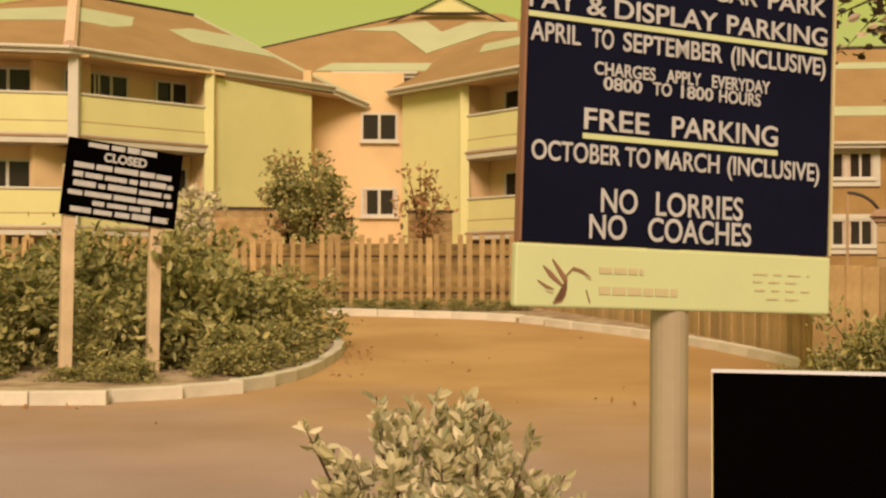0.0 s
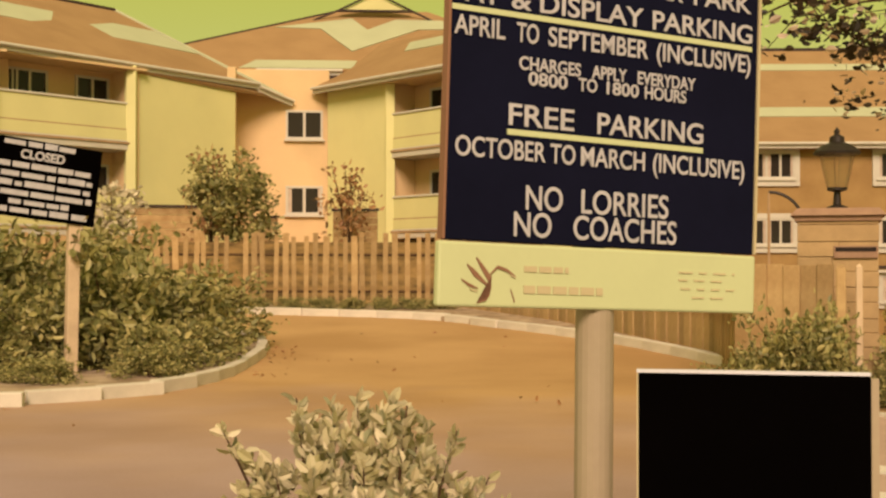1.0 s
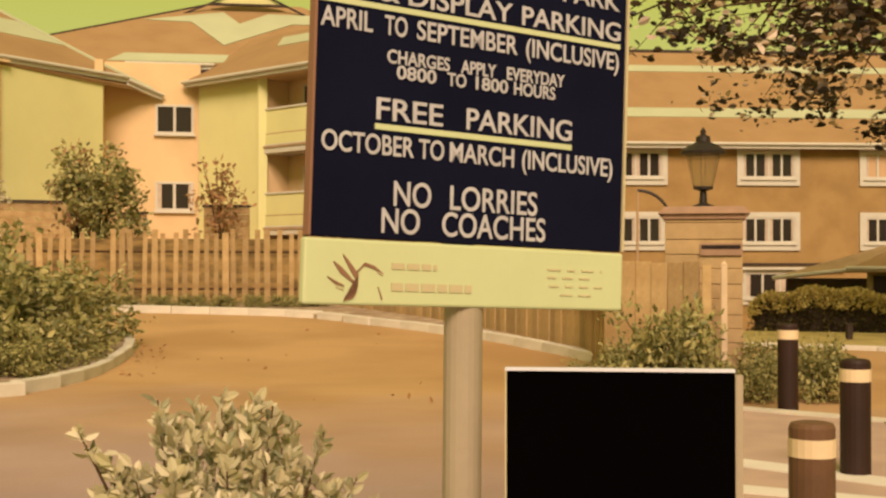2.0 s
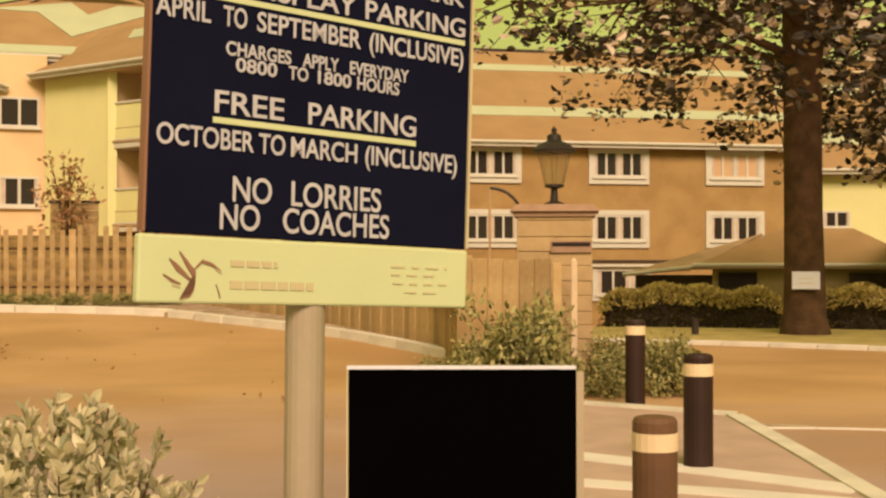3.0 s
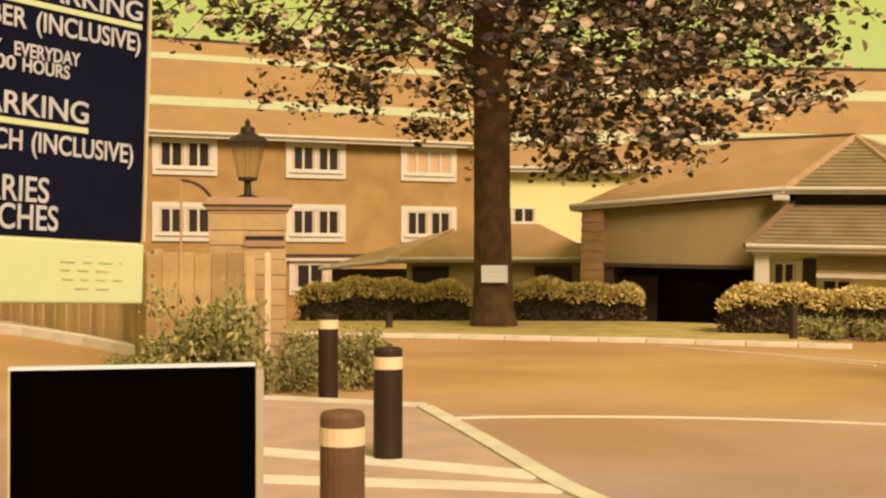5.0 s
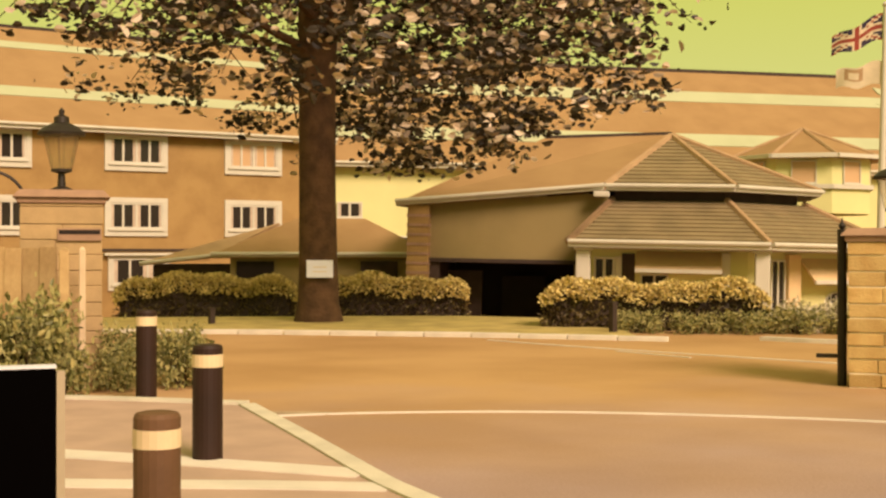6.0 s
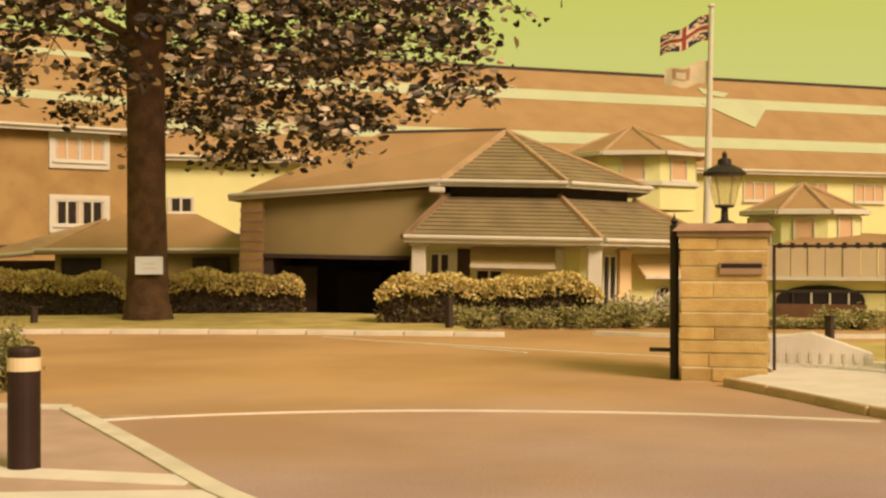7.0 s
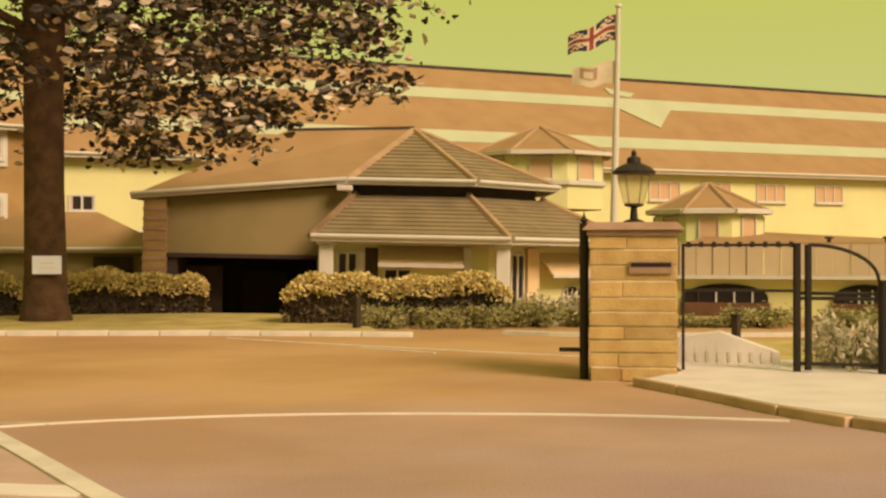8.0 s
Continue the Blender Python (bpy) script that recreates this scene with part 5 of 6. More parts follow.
strip("bay_line", [(14.5, 17.6), (14.62, 15.89), (15.0, 13.09), (15.41, 10.72)], 0.08, 0.012, PALE_PAVING, "worn pale line on the tarmac", "line")
strip("bay_line_short", [(14.52, 14.34), (14.47, 12.74)], 0.07, 0.011, PALE_PAVING, "worn short pale line on the tarmac", "line")
sheet("gate_footway", [(12.55, 7.85), (11.3, 5.6), (10.8, 4.0), (13.4, 3.0), (15.0, 5.6), (15.9, 7.7), (14.9, 9.0), (13.6, 8.0)], PALE_PAVING, "pale paved footway by the gate", "pavement", 0.10)
sheet("gate_lawn", [(15.4, 8.9), (19.2, 10.9), (20.3, 8.6), (20.4, 6.6), (16.4, 5.2), (15.3, 6.4), (15.6, 7.6)], GRASS, "dry lawn behind the foot gate", "lawn", 0.045)
kerb_run("gate_kerb", [(12.62, 8.02), (11.95, 6.7), (11.3, 5.5), (10.85, 4.2), (10.5, 2.6)], "tan kerb along the gate footway", wide=0.13, high=0.10, mat=TAN_KERB)
strip("forecourt_kerb", [(18.5, 14.6), (18.9, 13.1), (20.2, 11.6), (21.6, 10.0)], 0.2, 0.07, KERB, "pale kerb in front of the hedges")


def planter():
    """A pale ribbed slab with a low gabled top on the gate footway."""
    w = thing("stone_planter", "low pale ribbed stone block with a gabled top", "block", frame_of((14.62, 8.66), (15.26, 7.55)))
    n = math.hypot(15.26 - 14.62, 7.55 - 8.66)
    prof = [(0, 0), (n, 0), (n, 0.14), (n * 0.42, 0.40), (0, 0.33)]
    part("block", prism(bmesh.new(), [(x, 0, z + 0.09) for x, z in prof], [(x, 0.45, z + 0.09) for x, z in prof]), PALE_PAVING, w)
    for k in range(9):
        x = 0.08 + k * n / 9.3
        part("rib", boxed(x, x + 0.04, -0.012, -0.001, 0.12, 0.24), KERB, w)


planter()

# ---- flagpole ----
def flagpole():
    f = thing("flagpole", "white flagpole flying a red, white and blue flag", "flagpole", pose(33.3, 22.05, 0) @ pose(0, 0, 0, 0, 0, -47) @ pose(0, 0, 0, 0, 1.3, 0) @ pose(0, 0, 0, 0, 0, 47))
    part("pole", tube(bmesh.new(), [(0, 0, -1.0), (0, 0, 4.0), (0, 0, 8.95)], [0.13, 0.11, 0.07], 12), WHITE, f, "white painted pole")
    part("truck", lathe(bmesh.new(), [(0.09, 8.95), (0.12, 9.0), (0.06, 9.08)], 10), WHITE, f)
    # the flags stream to the north-west; a cloth grid with waves
    u = Vector((-0.57, 0.82, 0))
    side = Vector((0.82, 0.57, 0))
    def cloth(w, h, z, droop):
        bm = bmesh.new()
        nx, nz = 22, 12
        grid = [[None] * (nz + 1) for _ in range(nx + 1)]
        for i in range(nx + 1):
            for k in range(nz + 1):
                s, t = i / nx, k / nz
                p = u * (0.08 + w * s) + side * (0.10 * math.sin(7 * s + 1.5 * t) * s) + Vector((0, 0, z + h * t * (1 - 0.25 * s) - droop * s + 0.06 * math.sin(9 * s)))
                grid[i][k] = bm.verts.new(p)
        for i in range(nx):
            for k in range(nz):
                bm.faces.new((grid[i][k], grid[i + 1][k], grid[i + 1][k + 1], grid[i][k + 1]))
        return bm, nx, nz
    bm, nx, nz = cloth(1.45, 0.8, 7.95, 0.5)
    ob = part("flag", bm, FLAG_BLUE, f, "flag with red and white crosses on blue")
    ob.data.materials.append(PALE_CLOTH)
    ob.data.materials.append(FLAG_RED)
    for i in range(nx):
        for k in range(nz):
            s, t = (i + 0.5) / nx - 0.5, (k + 0.5) / nz - 0.5
            m = 0
            if abs(abs(s) - abs(t)) < 0.10:
                m = 1
            if abs(abs(s) - abs(t)) < 0.035:
                m = 2
            if abs(s) < 0.10 or abs(t) < 0.17:
                m = 1
            if abs(s) < 0.055 or abs(t) < 0.09:
                m = 2
            ob.data.polygons[i * nz + k].material_index = m
    bm, nx, nz = cloth(1.3, 0.72, 6.6, 0.1)
    ob = part("lower_flag", bm, PALE_CLOTH, f, "pale flag with a brown emblem")
    ob.data.materials.append(HIP)
    for i in range(nx):
        for k in range(nz):
            s, t = (i + 0.5) / nx - 0.62, (k + 0.5) / nz - 0.6
            if abs(s) < 0.22 and abs(t) < 0.3 and not (abs(s) < 0.12 and abs(t) < 0.17):
                ob.data.polygons[i * nz + k].material_index = 1
    return f


flagpole()


# ---- the big tree ----
def big_tree():
    rng = random.Random(3)
    tree = thing("tree", "large broad tree with a thick dark trunk and spreading leafy crown", "tree", pose(15.42, 24.55, 0))
    out = Vector((15.42, 24.55, 0)).normalized()
    side = Vector((out.y, -out.x, 0))
    bm = tube(bmesh.new(), [(0, 0, -0.1), (0, 0, 0.12), (0.0, 0, 0.45), (-0.01, 0, 1.2), (-0.04, 0, 2.8), (-0.05, 0, 5.0), (-0.02, 0, 7.5), (0.1, 0, 10.5), (0.1, 0.1, 13)], [0.60, 0.55, 0.47, 0.44, 0.42, 0.42, 0.46, 0.26, 0.06], 18)
    for v in bm.verts:
        n = noise.noise(Vector((v.co.x * 3, v.co.y * 3, v.co.z * 0.7)))
        v.co.x *= 1 + 0.07 * n
        v.co.y *= 1 + 0.07 * n
    trunk = part("trunk", bm, BARK, tree, "dark brown ridged trunk")
    for p in trunk.data.polygons:
        p.use_smooth = True
    spots = []

    def foliage(c, r, n):
        for _ in range(n):
            d = Vector((rng.gauss(0, 1), rng.gauss(0, 1), rng.gauss(0, 0.55)))
            spots.append(c + d * r * 0.55)

    bm = bmesh.new()
    limbs = []
    for k in range(26):
        a = 2 * math.pi * k / 26 * 5.0 + rng.uniform(-0.25, 0.25)
        z0 = rng.uniform(5.4, 9.5)
        reach = rng.uniform(6.0, 9.0) * (1 - 0.4 * max(0, (z0 - 6.5) / 4))
        dirn = Vector((math.cos(a), math.sin(a), 0))
        # the crown hangs lower and further on the east side
        east = dirn.dot(side)
        reach = min(reach * (1.0 - 0.06 * east), 8.3 if east > 0.3 else 8.6)
        end_z = z0 + rng.uniform(-0.7, 1.6) - (0.8 if east > 0.2 else 0)
        pts = []
        for i in range(7):
            s = i / 6
            sag = math.sin(s * math.pi) * 0.9
            pts.append(dirn * (reach * s) + Vector((rng.uniform(-0.2, 0.2), rng.uniform(-0.2, 0.2), z0 + (end_z - z0) * s * s + sag)))
        tube(bm, pts, [0.12, 0.09, 0.07, 0.05, 0.035, 0.022, 0.01], 6)
        limbs.append(pts)
        for i in range(2, 7):
            for _ in range(4):
                tip = pts[i] + Vector((rng.gauss(0, 1.0), rng.gauss(0, 1.0), rng.gauss(-0.15, 0.6)))
                tube(bm, [pts[i], (pts[i] + tip) / 2 + Vector((0, 0, 0.12)), tip], [0.03, 0.018, 0.007], 4, caps=False)
                foliage(tip, rng.uniform(0.4, 0.7), 20 if east > 0 else 11)
    part("branchwork", bm, BARK, tree, "spreading dark limbs")
    # lower crown, fuller on the side of the hall
    for _ in range(330):
        a, rr = rng.uniform(0, 2 * math.pi), rng.uniform(0.08, 1) ** 0.65 * 8.2
        c = Vector((rr * math.cos(a), rr * math.sin(a), 0))
        east = c.dot(side)
        if east < -7.0 or east > 8.5 or (east < -0.5 and rng.random() < 0.38) or (east < -4.0 and rng.random() < 0.6):
            continue
        low = 4.8 + 0.35 * smooth(0, -5, east) - 0.5 * smooth(0, 4, east) + 0.9 * smooth(4.5, 8.5, abs(east)) - 1.35 * math.exp(-((east - 2.3) / 0.9) ** 2) - 0.35 * math.exp(-((east - 3.5) / 2.2) ** 2)
        foliage(c + Vector((0, 0, rng.uniform(low, 8.2))), rng.uniform(0.4, 0.7), 44 if east > 0 else 38)
    # upper crown
    for _ in range(120):
        a, rr = rng.uniform(0, 2 * math.pi), math.sqrt(rng.random()) * 7.0
        top = 13.5 - 0.075 * rr * rr
        c = Vector((rr * math.cos(a), rr * math.sin(a), rng.uniform(8.6, top)))
        foliage(c, 1.0, 38 if c.dot(side) > -1 else 30)
    me = leaf_mesh("crown", spots, 0.22, LEAF_TREE, rng, 0.62, 0.0, 0.3)
    ob = new("crown", me)
    ob.parent = tree
    tagged(ob, "dark green and brown leaves with gaps of sky, pale ones coloured as glints")
    notice = part("notice", boxed(-0.29, 0.29, -0.012, 0.012, 0, 0.38, bevel=0.006), SIGN_WHITE, tree, "small white notice fixed to the trunk")
    p = out * -0.56 + side * 0.02
    notice.matrix_basis = pose(p.x, p.y, 1.04, 0, 0, math.degrees(math.atan2(side.y, side.x)))
    for z in (0.12, 0.22):
        part("print_bar", boxed(-0.15, 0.15, -0.015, -0.0125, z, z + 0.02), PALE_CLOTH, notice)
    return tree


SITE = LAWN_SIDE
big_tree()


# ---- shrubs and hedges ----
def shrub_meshes(kind, seed, r, h, n, size, mat, slim=0.5, lift=0.3, stems=7):
    """Stems and leaves of one bush: leaves crowd the outside of many small tufts."""
    rng = random.Random(seed)
    bm = bmesh.new()
    spots = []
    tufts = []
    for k in range(stems):
        a = 2 * math.pi * k / stems + rng.uniform(-0.4, 0.4)
        rr = r * rng.uniform(0.35, 0.95)
        tip = Vector((rr * math.cos(a), rr * math.sin(a), h * rng.uniform(0.55, 1.0)))
        mid = tip * 0.5 + Vector((0, 0, h * 0.12))
        tube(bm, [(0.05 * math.cos(a), 0.05 * math.sin(a), -0.05), mid, tip], [0.022, 0.015, 0.006], 5)
        tufts += [tip, mid + Vector((rng.gauss(0, r * 0.2), rng.gauss(0, r * 0.2), 0))]
    for _ in range(stems * 4):
        a, rr = rng.uniform(0, 2 * math.pi), r * math.sqrt(rng.random())
        z = h * rng.uniform(0.12, 0.98) * math.sqrt(max(0.1, 1 - (rr / r) ** 2 * 0.75))
        tufts.append(Vector((rr * math.cos(a), rr * math.sin(a), z)))
    for k in range(n):
        c = rng.choice(tufts)
        d = Vector((rng.gauss(0, 1), rng.gauss(0, 1), rng.gauss(0, 0.8)))
        p = c + d * r * 0.16
        spots.append(Vector((p.x, p.y, max(0.02, p.z))))
    return mesh_of(bm, "branchwork", BARK), leaf_mesh("foliage", spots, size, mat, rng, slim, lift)


def plant(name, label, category, meshes, m, group=""):
    t = thing(name, label, category, m, group)
    for part_name, me in zip(("branchwork", "foliage"), meshes):
        ob = new(part_name, me)
        ob.parent = t
    return t


SHRUB_A = shrub_meshes("a", 11, 1.0, 1.3, 2600, 0.13, LEAF_SHRUB)
SHRUB_B = shrub_meshes("b", 12, 0.8, 0.9, 2000, 0.11, LEAF_SHRUB)
rng_bed = random.Random(21)
SITE = WEST
for x, y, s, h in ((-7.6, 18.4, 1.1, 1.0), (-6.9, 19.2, 1.0, 1.0), (-6.9, 20.2, 1.4, 1.25), (-5.0, 20.6, 1.3, 1.25), (-4.7, 19.4, 0.9, 0.8), (-3.9, 19.9, 1.2, 1.3), (-3.3, 21.6, 1.2, 1.0),
                   (-3.05, 19.2, 0.85, 0.7), (-3.0, 18.2, 0.5, 0.35), (-2.75, 20.3, 0.8, 0.7), (-5.0, 17.5, 0.5, 0.22), (-4.2, 17.3, 0.45, 0.25), (-6.6, 17.7, 0.6, 0.3), (-7.4, 17.0, 0.6, 0.35), (-4.6, 22.6, 1.4, 1.4), (-6.6, 22.8, 1.5, 1.4), (-2.8, 23.4, 0.9, 0.8), (-8.6, 18.6, 1.4, 1.3), (-9.0, 21.5, 1.6, 1.5)):
    kind = SHRUB_A if rng_bed.random() < 0.6 else SHRUB_B
    plant("shrub", "dense green shrub in the planted island", "shrub", kind, pose(x, y, ground_z(x, y) + 0.08, 0, 0, rng_bed.uniform(0, 360)) @ Matrix.Diagonal((s, s, h * 1.05, 1)), "island shrubs")
SITE = MIDDLE
for x, y, s, h in ((5.0, 13.95, 0.62, 0.84), (4.62, 14.35, 0.5, 0.7), (4.35, 14.95, 0.45, 0.45), (6.45, 14.45, 0.5, 0.74), (6.95, 14.15, 0.48, 0.72), (6.2, 14.2, 0.36, 0.5), (7.15, 14.5, 0.45, 0.66), (5.35, 13.75, 0.4, 0.8)):
    plant("shrub", "leafy shrub at the foot of the gate pillar", "shrub", SHRUB_A if s > 0.6 else SHRUB_B, pose(x, y, 0.02, 0, 0, x * 77) @ Matrix.Diagonal((s, s, h, 1)), "pillar shrubs")
SITE = WEST
for k in range(9):
    x, y = -4.0 + k * 0.72, 31.2 - 0.06 * k
    plant("shrub", "low weeds along the foot of the fence", "weeds", SHRUB_B, pose(x, y, ground_z(x, y) + 0.06, 0, 0, k * 50) @ Matrix.Diagonal((0.55, 0.4, 0.32, 1)), "fence weeds")

def front_bush():
    """The pale variegated bush at the roadside: upright shoots with rosettes of broad leaves."""
    rng = random.Random(31)
    bush = thing("variegated_bush", "pale variegated bush with upright broad leaves", "bush", pose(0.02, 5.0, 0))
    wood, verts, faces = bmesh.new(), [], []

    def leaf(c, d, s):
        u = d.cross(Vector((rng.gauss(0, 1), rng.gauss(0, 1), rng.gauss(0, 0.4)))).normalized()
        w = d.cross(u)
        i, g = len(verts), s * 0.26
        verts.extend([c, c + d * s * 0.4 + u * g + w * g * 0.4, c + d * s * 0.8 + u * g * 0.7 + w * g * 0.2, c + d * s - w * s * 0.08, c + d * s * 0.8 - u * g * 0.7 + w * g * 0.2, c + d * s * 0.4 - u * g + w * g * 0.4])
        faces.extend([(i, i + 1, i + 2, i + 3), (i, i + 3, i + 4, i + 5)])

    def rosette(tip, d, n, s):
        for k in range(n):
            c = tip - d * rng.uniform(0, 0.09)
            e = (d * rng.uniform(0.5, 1.3) + Vector((rng.gauss(0, 0.6), rng.gauss(0, 0.6), rng.gauss(0, 0.3)))).normalized()
            leaf(c, e, s * rng.uniform(0.7, 1.25))

    for k in range(400):
        a, rr = rng.uniform(0, 2 * math.pi), math.sqrt(rng.random())
        top = 1.06 - (0.42 + 0.12 * math.cos(a)) * rr ** 2.0 + rng.uniform(-0.3, 0.04)
        tip = Vector((0.0 + 0.56 * rr * math.cos(a), 0.45 * rr * math.sin(a), top if rng.random() < 0.6 else top * rng.uniform(0.45, 0.95)))
        root = Vector((0.06 * math.cos(a), 0.06 * math.sin(a), 0))
        mid = root.lerp(tip, 0.55) + Vector((tip.x * 0.12, tip.y * 0.12, 0))
        if k % 4 == 0:
            tube(wood, [root, mid, tip], [0.010, 0.007, 0.003], 5)
        rosette(tip, (tip - mid).normalized(), 12, 0.062)
    for x, y, z, s in ((-0.56, 0.0, 1.00, 0.06), (-0.50, 0.05, 0.93, 0.06), (-0.42, 0.0, 0.86, 0.06), (-0.28, 0.0, 1.11, 0.065), (-0.24, -0.03, 1.0, 0.06), (0.08, 0.0, 1.12, 0.065), (-0.05, 0.05, 1.12, 0.06), (0.14, 0.0, 1.08, 0.06), (0.33, 0.0, 0.98, 0.06), (0.46, 0.05, 0.80, 0.055), (0.52, 0.0, 0.72, 0.05)):
        tip = Vector((x, y, z))
        root = Vector((x * 0.15, 0, 0.3))
        mid = root.lerp(tip, 0.6) + Vector((x * 0.1, 0, 0))
        tube(wood, [root, mid, tip], [0.010, 0.007, 0.003], 5)
        for f in (0.7, 0.85, 1.0):
            rosette(mid.lerp(tip, f), (tip - mid).normalized(), 7, s)
    part("branchwork", wood, BARK, bush)
    me = bpy.data.meshes.new("foliage")
    me.from_pydata([tuple(v) for v in verts], [], faces)
    me.materials.append(LEAF_PALE)
    ob = new("foliage", me)
    ob.parent = bush
    return bush


front_bush()


def hedge(name, label, x0, x1, depth, height, m, seed, mat=None, n=7000, size=0.10):
    """A clipped hedge: a dark twiggy core with leaves all over its rounded skin."""
    rng = random.Random(seed)
    h = thing(name, label, "hedge", m)
    # solid core, the shade among the twigs put into its dark brown
    core = boxed(x0 + 0.12, x1 - 0.12, 0.12, depth - 0.12, 0.0, height - 0.12, bevel=0.15)
    part("core", core, DARK_WOOD, h)
    lit_spots, beneath = [], []
    for _ in range(n):
        x = rng.uniform(x0, x1)
        bulge = 1 + 0.06 * math.sin(x * 2.1 + seed) + 0.05 * math.sin(x * 5.3)
        end = min(1, (x - x0) / 0.5, (x1 - x) / 0.5)
        top = height * bulge * (0.62 + 0.38 * math.sqrt(max(0, end)))
        r = rng.random()
        if r < 0.28:
            # leaves in the sunlit tone spill over the front edge
            f = rng.random()
            lit_spots.append(Vector((x, 0.10 - 0.16 * f + rng.uniform(-0.05, 0.05), top * (1.0 - 0.34 * f * f))))
        elif r < 0.72:
            lit_spots.append(Vector((x, rng.uniform(0.05, depth), top * (0.98 + rng.uniform(0, 0.08)))))
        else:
            # thinner leaves underneath, the shade there put into their darker colour
            beneath.append(Vector((x, 0.10 + rng.uniform(-0.05, 0.08), rng.uniform(0.02, 0.72) * top)))
    for label, spots, leaf in (("top leaves in a bright sunlit tone", lit_spots, mat or LEAF_HEDGE), ("lower leaves in a dark shaded tone", beneath, LEAF_HEDGE_SHADED)):
        ob = new("foliage", leaf_mesh("foliage", spots, size, leaf, rng, 0.6, 0.2))
        ob.parent = h
        tagged(ob, label)
    return h


SITE = LAWN_SIDE
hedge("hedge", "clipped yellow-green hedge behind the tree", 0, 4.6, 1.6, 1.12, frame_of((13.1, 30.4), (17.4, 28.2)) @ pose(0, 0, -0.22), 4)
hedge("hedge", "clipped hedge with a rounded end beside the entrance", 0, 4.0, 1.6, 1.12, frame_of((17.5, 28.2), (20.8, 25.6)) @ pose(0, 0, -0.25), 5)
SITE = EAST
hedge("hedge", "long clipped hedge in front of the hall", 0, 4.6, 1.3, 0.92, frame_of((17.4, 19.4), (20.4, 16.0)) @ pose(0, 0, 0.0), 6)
LOW = shrub_meshes("low", 41, 0.7, 0.6, 1500, 0.10, LEAF_SHRUB)
PALE_LOW = shrub_meshes("pale_low", 42, 0.5, 0.6, 900, 0.10, LEAF_WHITE)
for x, y, s, h in ((18.3, 17.5, 0.7, 0.7), (19.0, 16.6, 0.75, 0.65), (19.8, 15.9, 0.8, 0.7), (20.6, 15.4, 0.8, 0.8), (21.4, 14.6, 0.8, 0.75), (22.3, 13.4, 0.9, 0.35), (22.9, 12.8, 0.8, 0.32), (23.4, 12.0, 1.0, 0.62), (24.6, 10.6, 1.0, 0.6), (25.5, 9.2, 1.2, 1.0)):
    plant("shrub", "low rounded shrub along the forecourt", "shrub", LOW, pose(x, y, 0, 0, 0, x * 31) @ Matrix.Diagonal((s, s, h, 1)), "forecourt shrubs")
for x, y in ((20.9, 15.6), (21.5, 15.1)):
    plant("flowering_shrub", "pale flowering shrub by the hedge", "shrub", PALE_LOW, pose(x, y, 0.0, 0, 0, y * 40) @ Matrix.Diagonal((0.9, 0.9, 1.1, 1)), "flowering shrubs")
for x, y, s, h, kind in ((15.3, 6.7, 0.9, 1.2, PALE_LOW), (15.6, 6.1, 0.9, 1.0, PALE_LOW), (16.2, 6.3, 0.8, 1.2, LOW), (16.6, 5.4, 0.9, 1.2, LOW)):
    plant("shrub", "feathery shrub behind the foot gate", "shrub", kind, pose(x, y, 0.02, 0, 0, x * 90) @ Matrix.Diagonal((s, s, h, 1)), "gate shrubs")
GARDEN = shrub_meshes("garden", 51, 1.2, 2.6, 2600, 0.2, LEAF_SHRUB, 0.5, 0.1, 9)
GARDEN_PALE = shrub_meshes("garden_pale", 53, 0.8, 2.5, 900, 0.22, LEAF_WHITE, 0.6, 0.1, 8)
GARDEN_RED = shrub_meshes("garden_red", 52, 0.9, 2.3, 420, 0.2, LEAF_RED, 0.5, 0.1, 9)
SITE = WEST
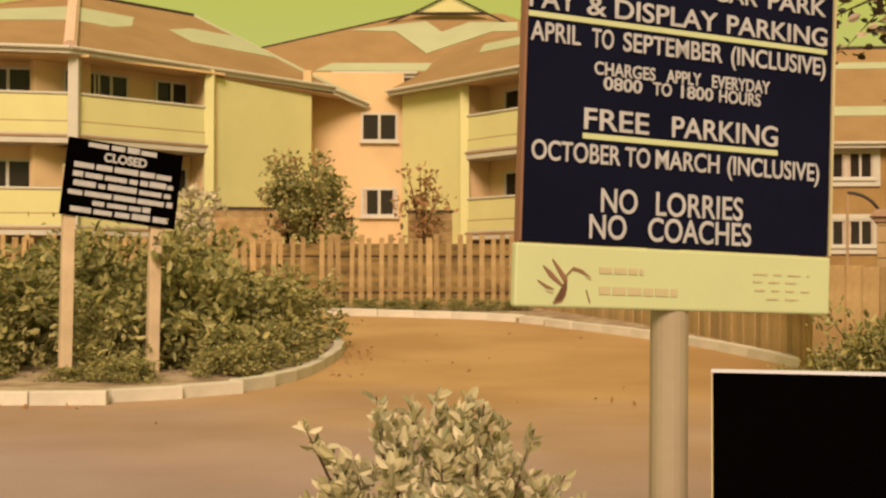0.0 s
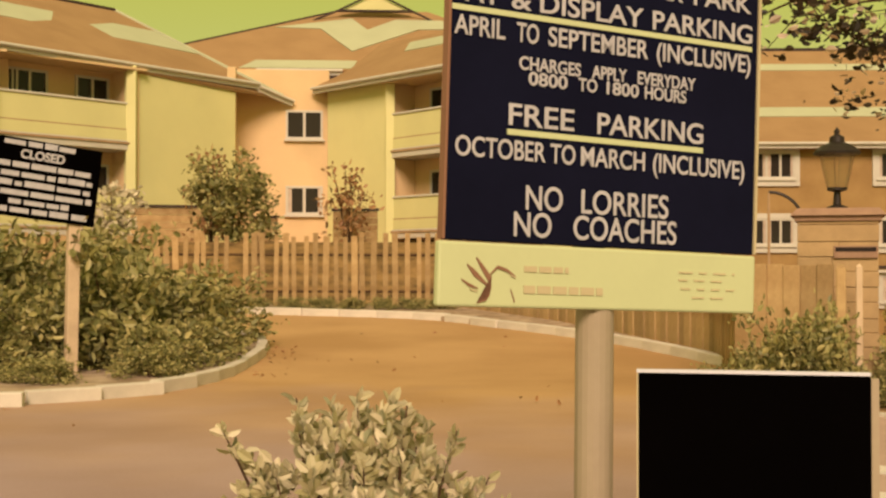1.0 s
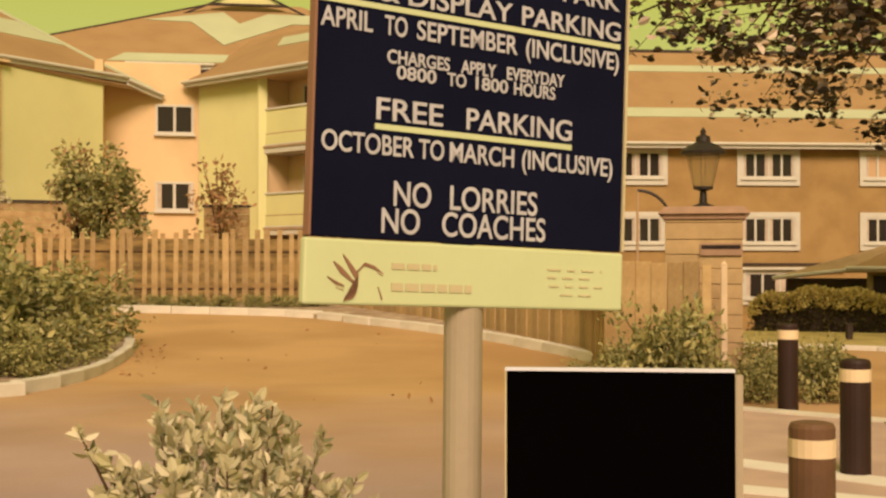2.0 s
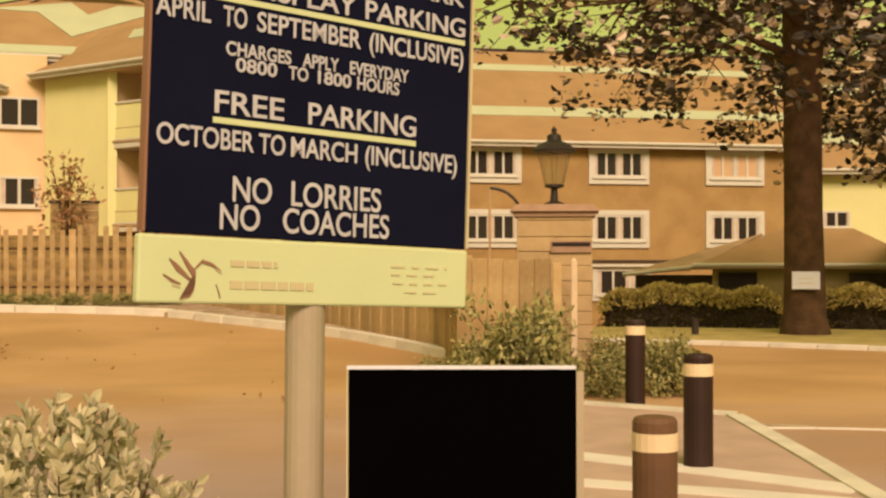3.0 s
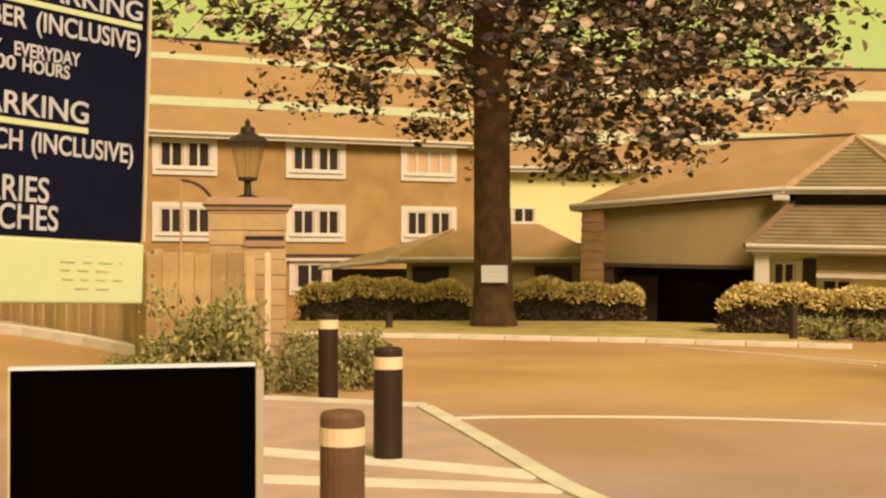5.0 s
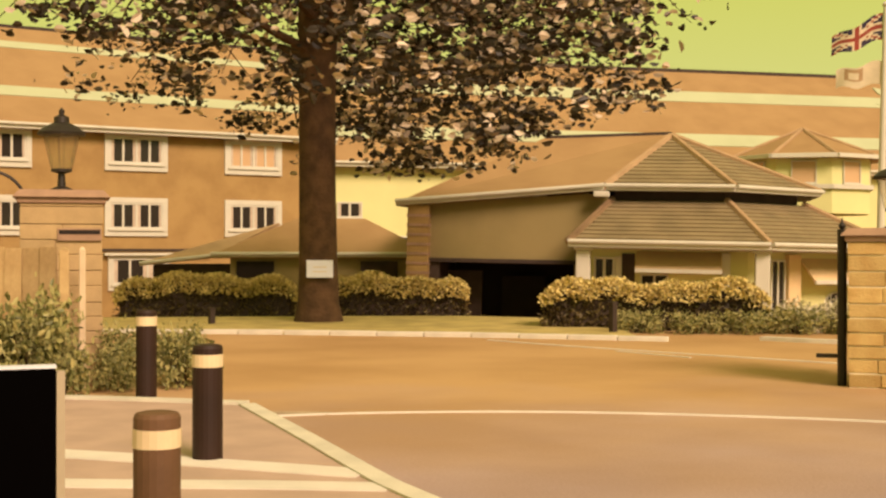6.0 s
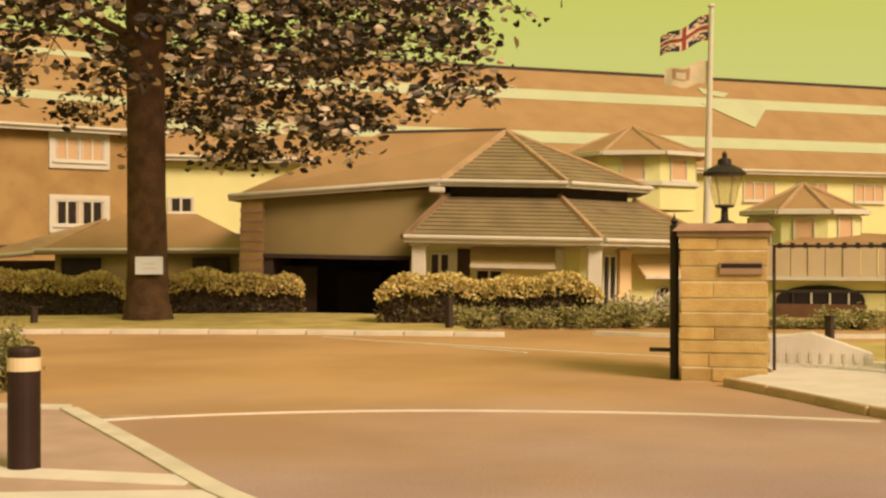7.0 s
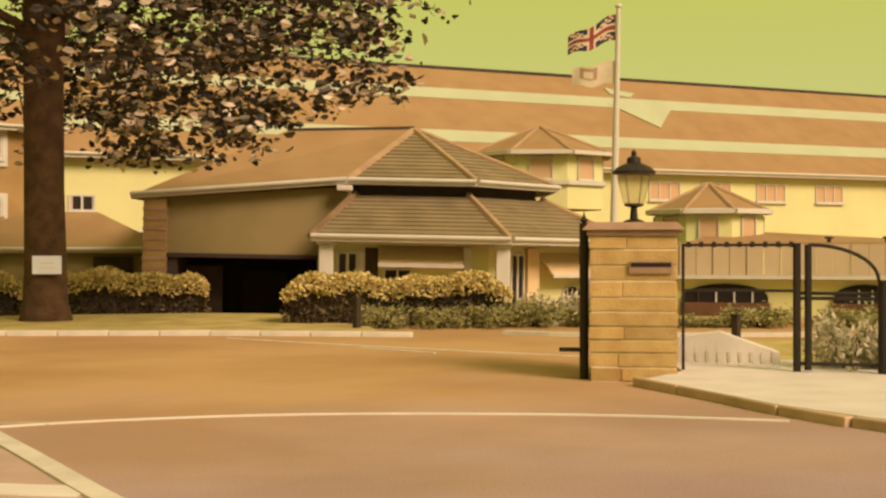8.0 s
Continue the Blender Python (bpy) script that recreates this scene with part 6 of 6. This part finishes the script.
plant("garden_tree", "bushy small green tree in front of the flats", "tree", GARDEN, pose(-4.2, 39.8, ground_z(-4.2, 39.8)) @ Matrix.Diagonal((1.0, 1.0, 1.05, 1)))
plant("flowering_shrub", "tall pale flowering shrub behind the fence", "shrub", GARDEN_PALE, pose(-7.05, 36.3, ground_z(-7.05, 36.3)))
plant("russet_shrub", "thin russet leaved shrub by the flats", "shrub", GARDEN_RED, pose(-4.9, 40.4, ground_z(-4.9, 40.4)) @ Matrix.Diagonal((0.8, 0.8, 1.3, 1)))
plant("russet_shrub", "thin russet leaved shrub beside the window", "shrub", GARDEN_RED, pose(-0.7, 42.6, ground_z(-0.7, 42.6)) @ Matrix.Diagonal((0.95, 0.9, 1.2, 1)))


def lawn_stub(x, y, h):
    s = thing("marker_post", "short dark wooden marker post", "post", pose(x, y, 0), "marker posts")
    part("shaft", boxed(-0.06, 0.06, -0.06, 0.06, 0, h, bevel=0.012), DARK_WOOD, s)
    part("cap", boxed(-0.075, 0.075, -0.075, 0.075, h + 0.001, h + 0.04, bevel=0.01), DARK_WOOD, s)


SITE = LAWN_SIDE
lawn_stub(13.0, 25.0, 0.36)
SITE = EAST
lawn_stub(17.4, 17.3, 0.6)
lawn_stub(19.14, 10.25, 0.45)


def leaf_litter():
    """Fallen leaves and twigs along the island kerb and over the drive."""
    rng = random.Random(77)
    spots = []
    for _ in range(60):
        t = rng.random()
        x, y = (-5.6 + 1.6 * t, 15.05 - rng.uniform(0, 0.25)) if rng.random() < 0.4 else (-1.7 + rng.uniform(0, 0.5), 19.2 + 4.5 * t)
        spots.append(Vector((x, y, ground_z(x, y) + 0.015)))
    for _ in range(25):
        x, y = rng.uniform(-3, 4), rng.uniform(13, 26)
        spots.append(Vector((x, y, ground_z(x, y) + 0.02)))
    ob = new("leaf_litter", leaf_mesh("leaf_litter", spots, 0.08, LEAF_RED, rng, 0.5, 0.0))
    tagged(ob, "brown fallen leaves scattered on the tarmac", "leaves", "", "stuff")


leaf_litter()
SITE = MIDDLE
# shadow by the kerb, laid as a thin earth-coloured strip
strip("shadow_patch", [(6.55, 11.35), (7.0, 10.95)], 0.22, 0.006, SOIL, "painted shadow patch on the tarmac by the kerb", "patch")
